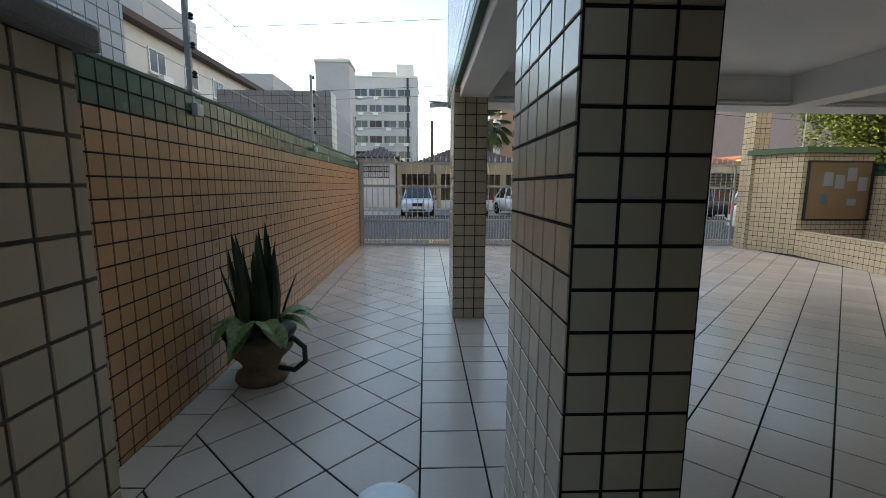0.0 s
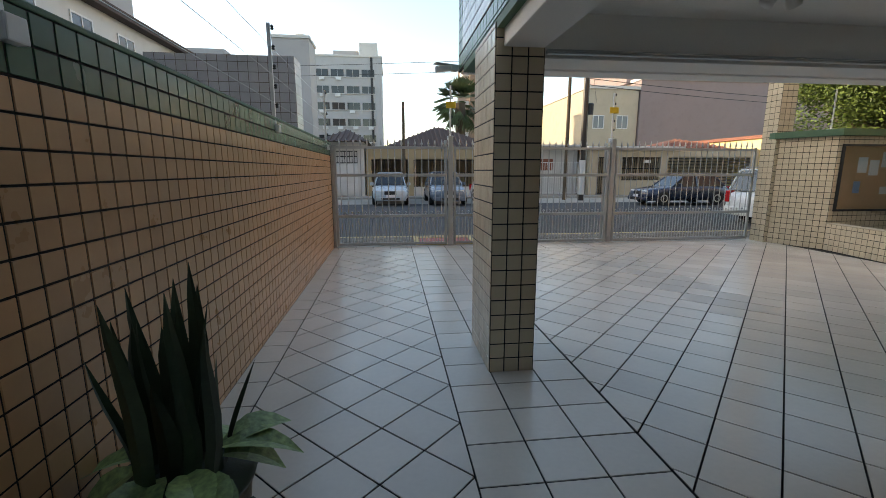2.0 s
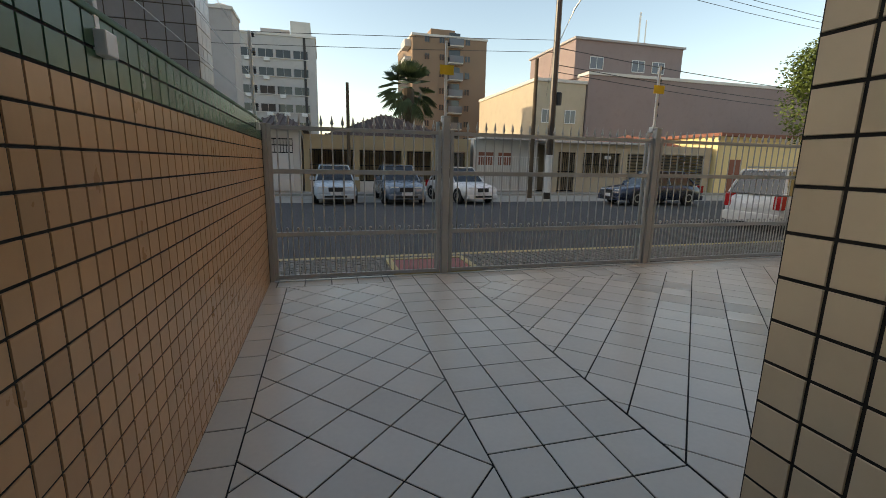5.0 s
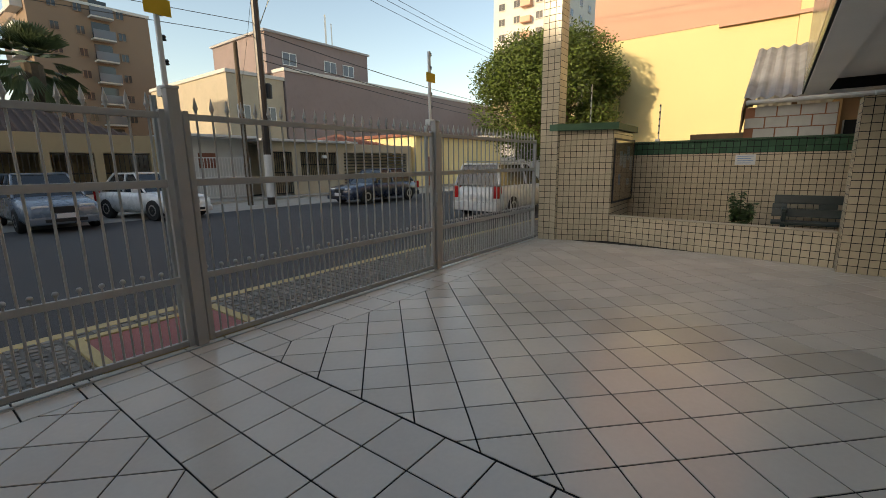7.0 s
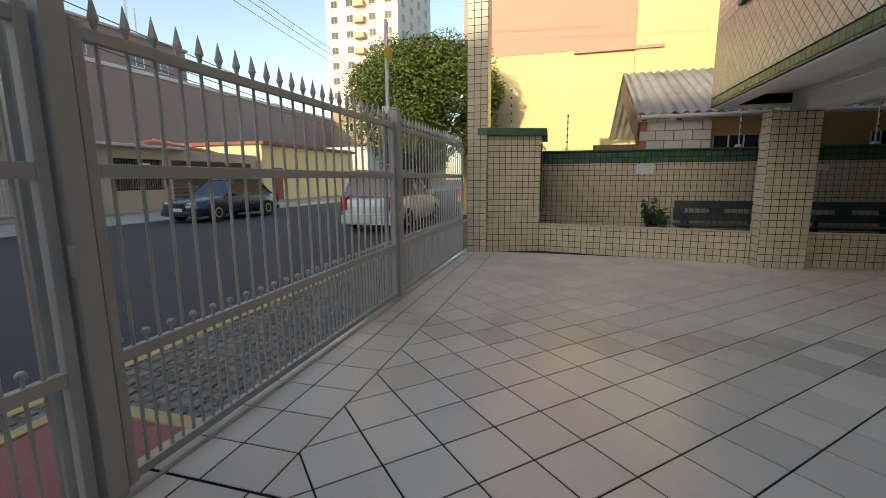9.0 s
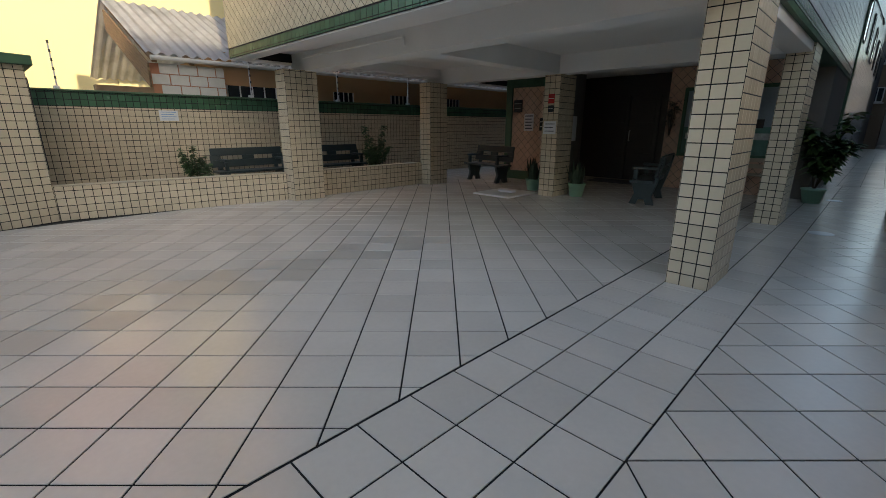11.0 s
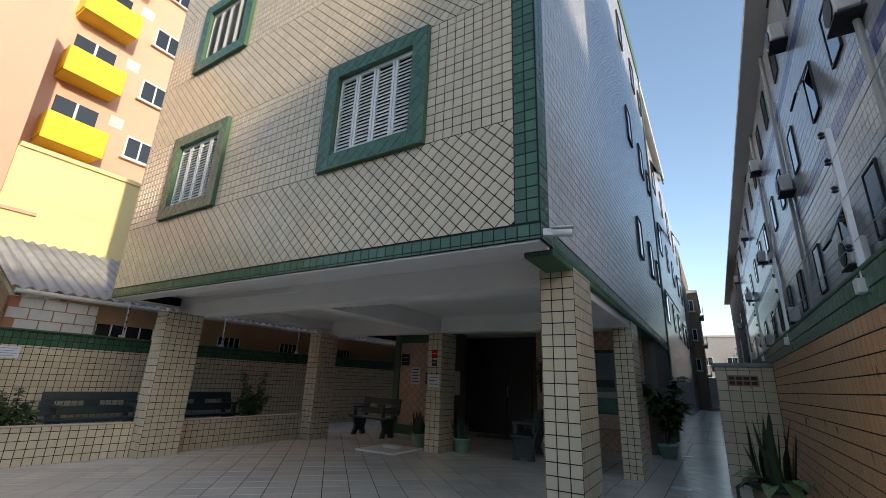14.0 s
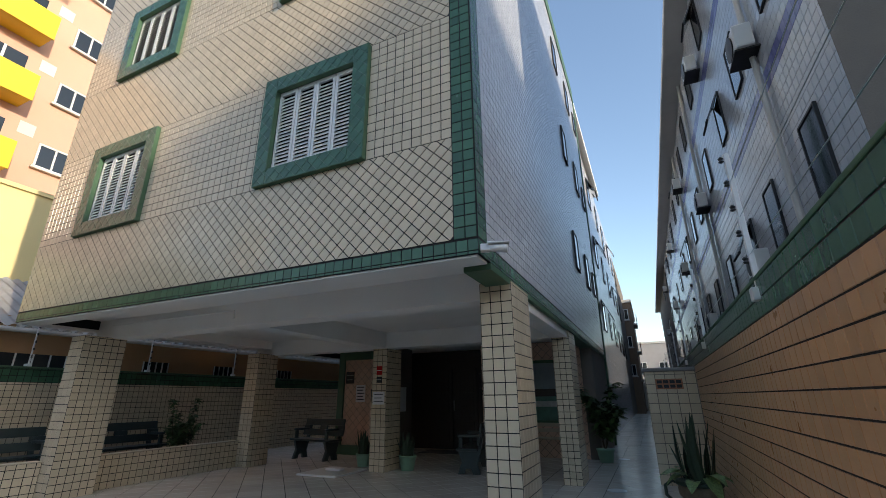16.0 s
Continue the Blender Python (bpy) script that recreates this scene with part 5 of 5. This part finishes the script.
# ---- cars ----
def car(m, length, width, height, paint, label, suv=False):
    c = thing("parked_car", label, "car", "parked cars", at=m)
    L, W, H = length / 2, width / 2, height
    belt = H * 0.60
    g = 0.22
    # rows from nose to tail: place, half width, top of body
    st = [(-L, W * 0.78, belt * 0.70), (-L * 0.94, W * 0.93, belt * 0.80), (-L * 0.6, W, belt * 0.92), (-L * 0.36, W, belt), (L * 0.5, W, belt * 1.02), (L * 0.86, W * 0.97, belt * (1.02 if suv else 0.98)), (L, W * 0.86, belt * (0.9 if suv else 0.85))]
    bm = bmesh.new()
    rings = []
    for y, w, top in st:
        pr = [(-w * 0.86, g), (-w, g + 0.14), (-w * 1.0, top * 0.72), (-w * 0.94, top * 0.94), (-w * 0.8, top), (w * 0.8, top), (w * 0.94, top * 0.94), (w * 1.0, top * 0.72), (w, g + 0.14), (w * 0.86, g)]
        rings.append([bm.verts.new((a, y, b)) for a, b in pr])
    for a, b in zip(rings, rings[1:]):
        for k in range(10):
            bm.faces.new((a[k], a[(k + 1) % 10], b[(k + 1) % 10], b[k]))
    bm.faces.new(rings[0][::-1])
    bm.faces.new(rings[-1])
    bmesh.ops.recalc_face_normals(bm, faces=bm.faces[:])
    body = part("body", bm, paint, c, smooth=True)
    tail = L * (0.95 if suv else 0.80)
    lo = [(-L * 0.40, W * 0.88), (-L * 0.36, W * 0.9), (tail, W * 0.88)]
    bm = bmesh.new()
    y0, y1, y2, y3 = -L * 0.42, -L * 0.06, tail - (0.18 if suv else 0.55), tail
    a = [bm.verts.new(p) for p in ((-W * 0.88, y0, belt * 0.96), (W * 0.88, y0, belt * 0.96), (W * 0.88, y3, belt), (-W * 0.88, y3, belt))]
    b = [bm.verts.new(p) for p in ((-W * 0.68, y1, H - 0.04), (W * 0.68, y1, H - 0.04), (W * 0.68, y2, H - 0.04), (-W * 0.68, y2, H - 0.04))]
    for i in range(4):
        bm.faces.new((a[i], a[(i + 1) % 4], b[(i + 1) % 4], b[i]))
    bm.faces.new(b)
    part("greenhouse_glass", bm, GLASSD, c)
    part("roof", box(-W * 0.70, y1 - 0.03, H - 0.06, W * 0.70, y2 + 0.03, H, 0.025), paint, c)
    for sx in (-1, 1):
        part("pillar", tube([(sx * W * 0.89, y0, belt * 0.96), (sx * W * 0.69, y1, H - 0.04)], 0.03, seg=6), paint, c)
        part("pillar", tube([(sx * W * 0.89, y3, belt), (sx * W * 0.69, y2, H - 0.04)], 0.04, seg=6), paint, c)
        part("pillar", tube([(sx * W * 0.90, L * 0.15, belt), (sx * W * 0.70, L * 0.15, H - 0.04)], 0.035, seg=6), paint, c)
        part("headlight", box(sx * W * 0.55 - 0.17, -L * 0.985, belt * 0.60, sx * W * 0.55 + 0.17, -L * 0.86, belt * 0.78, 0.03), LIGHTG, c)
        part("tail_light", box(sx * W * 0.80 - 0.1, L * 0.90, belt * 0.62, sx * W * 0.80 + 0.1, L * 1.005, belt * 0.98, 0.02), REDL, c)
        part("mirror", box(sx * W * 1.06 - 0.09, -L * 0.32, belt * 0.98, sx * W * 1.06 + 0.09, -L * 0.26, belt * 1.14, 0.02), paint, c)
        for yy in (-L * 0.62, L * 0.62):
            wh = part("wheel", bmesh.new(), TYRE, c)
            wx = sx * (W - 0.09)
            part("tyre", lathe([(0.2, -0.1), (0.30, -0.1), (0.325, -0.06), (0.325, 0.06), (0.30, 0.1), (0.2, 0.1)], seg=20), TYRE, wh).matrix_basis = pose(wx, yy, 0.325, 0, 90, 0)
            part("rim", lathe([(0.19, -0.09), (0.205, 0.09), (0.17, 0.105), (0.05, 0.09), (0.02, 0.1)], seg=10), RIM, wh).matrix_basis = pose(wx, yy, 0.325, 0, 90 * sx, 0)
    part("grille", box(-W * 0.32, -L * 1.005, belt * 0.56, W * 0.32, -L * 0.95, belt * 0.74, 0.01), BLACK, c)
    part("bumper", box(-W * 0.86, -L * 1.02, g, W * 0.86, -L * 0.9, belt * 0.46, 0.05), paint, c)
    part("air_intake", box(-W * 0.5, -L * 1.027, g + 0.06, W * 0.5, -L * 0.99, belt * 0.40, 0.01), BLACK, c)
    part("number_plate", box(-0.2, -L * 1.035, g + 0.16, 0.2, -L * 1.028, g + 0.28), PAPER, c)
    part("rear_bumper", box(-W * 0.9, L * 0.92, g, W * 0.9, L * 1.03, belt * 0.5, 0.05), paint if not suv else HOUSEW, c)
    part("rear_plate", box(-0.2, L * 1.0, belt * 0.62, 0.2, L * 1.012, belt * 0.74), PAPER, c)
    if suv:
        for sx in (-1, 1):
            part("roof_rail", tube([(sx * W * 0.62, y1 + 0.1, H + 0.05), (sx * W * 0.62, y2 - 0.1, H + 0.05)], 0.02, seg=6), GALV, c)
    return c


def paint(name, col):
    return mat(name, col, 0.28, vary=0.03, bump=0.0, coat=0.6)


car(pose(-0.35, 23.4, -0.08), 3.9, 1.65, 1.48, paint("silver_blue_paint", (0.42, 0.50, 0.56)), "silver-blue hatchback parked facing the street")
car(pose(2.3, 23.3, -0.08), 4.4, 1.72, 1.52, paint("grey_blue_paint", (0.14, 0.18, 0.23)), "grey-blue saloon parked facing the street")
car(pose(5.0, 23.0, -0.08, 0, 0, 14), 3.7, 1.65, 1.48, paint("white_car_paint", (0.75, 0.75, 0.74)), "small white hatchback parked facing the street")
car(pose(13.2, 20.9, -0.08, 0, 0, 90), 4.2, 1.75, 1.46, paint("dark_blue_paint", (0.02, 0.03, 0.06)), "dark blue hatchback parked along the far kerb", False).rotation_euler = (0, 0, radians(-90))
car(pose(12.3, 13.6, -0.08, 0, 0, 90), 4.2, 1.75, 1.62, paint("white_suv_paint", (0.72, 0.72, 0.70)), "white sport utility car seen from behind at the kerb", True)
car(pose(24, 13.2, -0.08, 0, 0, 90), 4.2, 1.75, 1.5, paint("silver_paint", (0.45, 0.45, 0.44)), "silver car further along the street")

# ---- tiles: floors, walls, pillars ----
for ob, (x0, y0, x1, y1, h, pieces) in PILLARS.items():
    wx, wy = x1 - x0, y1 - y0
    px, py = wx / 3, wy / max(1, round(wy / PT))
    pc = (0, 0.0, 1, 2.0)
    for o, u, w, p in (((x0, y0, 0), X, wx, px), ((x1, y0, 0), Y, wy, py), ((x1, y1, 0), -X, wx, px), ((x0, y1, 0), -Y, wy, py)):
        lay_tiles(ob, o, u, Z, [(0, 0, w, h, False, 0, 0, 0)], p, [CREAM], [CREAM_P], pc if pieces and w < 0.5 else None)


def run_tiles(host, a, b, z0, z1, mats, pitch=PT, turned=False, pieces=None, pm=None, extra=(), joint=0.0085):
    """Tiles on an upright face from a to b, seen with a on the left."""
    a, b = Vector((*a, 0)), Vector((*b, 0))
    d = b - a
    lay_tiles(host, a + Z * z0, d.normalized(), Z, [(0, 0, d.length, z1 - z0, turned, 0, 0, 0), *extra], pitch, mats, pm, pieces, joint)


# west wall: tan field, two green rows above
lay_tiles(wall_w, (WALL_X, -18, 0), Y, Z, [(0, 0, 28.3, 1.769, False, 0, 0, 0.04), (0, 1.769, 28.3, 1.985, False, 1, 0, 0)], PT, [TAN, GREEN], [TAN_P, GREEN], (22.0, 0.3, 24.2, 1.7), joint=0.0085)
run_tiles(store, (-0.70, -0.6), (-0.70, 1.28), 0, 1.7, [CREAM])
run_tiles(store, (-0.70, 1.28), (WALL_X, 1.28), 0, 1.7, [CREAM], 0.15)
for a, b in zip(PIER[:3] , PIER[1:3]):
    run_tiles(pier, a, b, 0, 2.12, [CREAM])
run_tiles(planter, (7.85, 8.99), (7.36, 5.73), 0, 0.5, [CREAM])
run_tiles(planter2, (7.36, 5.1), (7.36, 2.3), 0, 0.5, [CREAM])
lay_tiles(wall_e, (9.4, 9.05, 0), -Y, Z, [(0, 0.0, 21, 1.66, False, 0, 0, 0), (0, 1.66, 21, 1.9, False, 1, 0, 0)], PT, [CREAM, GREEN])
# building faces
lay_tiles(front, (EAST, BLD_Y, 2.46), -X, Z, [(EAST - BLD_X - u1, v0, EAST - BLD_X - u0, v1, tn, mi, su, sv) for u0, v0, u1, v1, tn, mi, su, sv in FRONT_REGS], PT, [CREAM, GREEN], [CREAM_P, GREEN], (4.4, 1.2, 6.6, 2.6))
lay_tiles(side, (BLD_X, BLD_Y, 2.46), -Y, Z, [(0, 0, 10.9, 0.15, False, 1, 0, 0.03), (0, 0.15, S, TOP - 2.46, False, 1, 0, 0), (S, 0.15, 10.9, TOP - 2.46, False, 0, 0, 0)], PT, [WHITET, GREEN])
lay_tiles(rear, (BLD_X + 0.25, -4.9, 0), -Y, Z, [(0, 0, 20, TOP - 0.3, False, 0, 0, 0)], 0.15, [WHITET])
nbw = [c for c in nw.children if c.name.startswith("wall")][0]
lay_tiles(nbw, (-2.9, -25, 1.5), Y, Z, [(0, 0, 29.9, 3.9, False, 0, 0, 0), (0, 3.9, 29.9, 4.2, False, 1, 0, 0), (0, 4.2, 29.9, 6.6, False, 0, 0, 0), (0, 6.6, 29.9, 6.9, False, 1, 0, 0), (0, 6.9, 29.9, 8.8, False, 0, 0, 0)], 0.15, [WHITET, BLUET])
pw = [c for c in portal.children if c.name.startswith("wall")][0]
lay_tiles(pw, (-4.0, 9.2, 1.5), X, Z, [(0, 0, 2.2, 1.75, False, 0, 0, 0)], 0.15, [WHITET])
lay_tiles(pw, (-1.8, 9.2, 1.5), Y, Z, [(0, 0, 0.5, 1.75, False, 0, 0, 0)], 0.15, [WHITET])
pb = [c for c in lob.children if c.name.startswith("panel_backing")][0]
lay_tiles(pb, (6.6, -0.25, 0.22), -X, Z, [(0, 0, 1.36, 2.08, True, 0, 0, 0)], 0.15, [PINKT])
mw = [c for c in lob.children if c.name.startswith("mural_wall")][0]
lay_tiles(mw, (3.15, -1.35, 0), -X, Z, [(0, 0, 2.5, 2.6, True, 0, 0, 0)], 0.15, [PINKT])

# floor: border along the west wall, diagonal strip, three-tile band, diagonal court, border along the gate
B0, B1, EDGE = 0.047, 1.045, WALL_X + 0.225
gy = GATE_Y + 0.03
C = Vector((WALL_X, -4.6, 0))
def fr(x0, y0, x1, y1, turned, mi=0, su=0.0, sv=0.0):
    return (x0 - C.x, y0 - C.y, x1 - C.x, y1 - C.y, turned, mi, su, sv)


def replaced(u, v):
    """Tiles that were replaced in a duller batch, mostly along one line across the court."""
    return v + C.y > 5.8 and u + C.x > 1.2 and random.random() < (0.7 if abs(u + C.x - 3.55) < 0.33 else 0.0)


random.seed(77)
top, top_w = 9.78, 10.05
lay_tiles(floor, C, X, Y, [
    fr(WALL_X, -4.6, EDGE, top_w, False, 0, -0.105, 0.14), fr(EDGE, -4.6, B0, top_w, True, 0, B0 - EDGE, 0.306), fr(B0, -4.6, B1, gy, False, 0, 0, 0.24),
    fr(B1, -4.6, 7.6, top, True, 0, 0.315, 0.4), fr(B1, top, 8.0, gy, False, 0, -0.04, 0.0), fr(WALL_X, top_w, B0, gy, False, 0, 0.1, -0.1)],
    FT, [FLOORT, FLOORD], [FLOORP, FLOORD], (0.3, 4.6 + 4.5, 4.4, 4.6 + 9.6), joint=0.009, proud=0.004, odd=replaced)
lay_tiles(floor, (WALL_X, -30, 0), X, Y, [(0, 0, 2.4, 25.4, False, 0, 0, 0)], 0.4, [FLOORT], joint=0.006)
lay_tiles(floor, (7.5, -14, 0), X, Y, [(0, 0, 1.9, 16.5, False, 0, 0, 0)], 0.4, [FLOORT], joint=0.006)
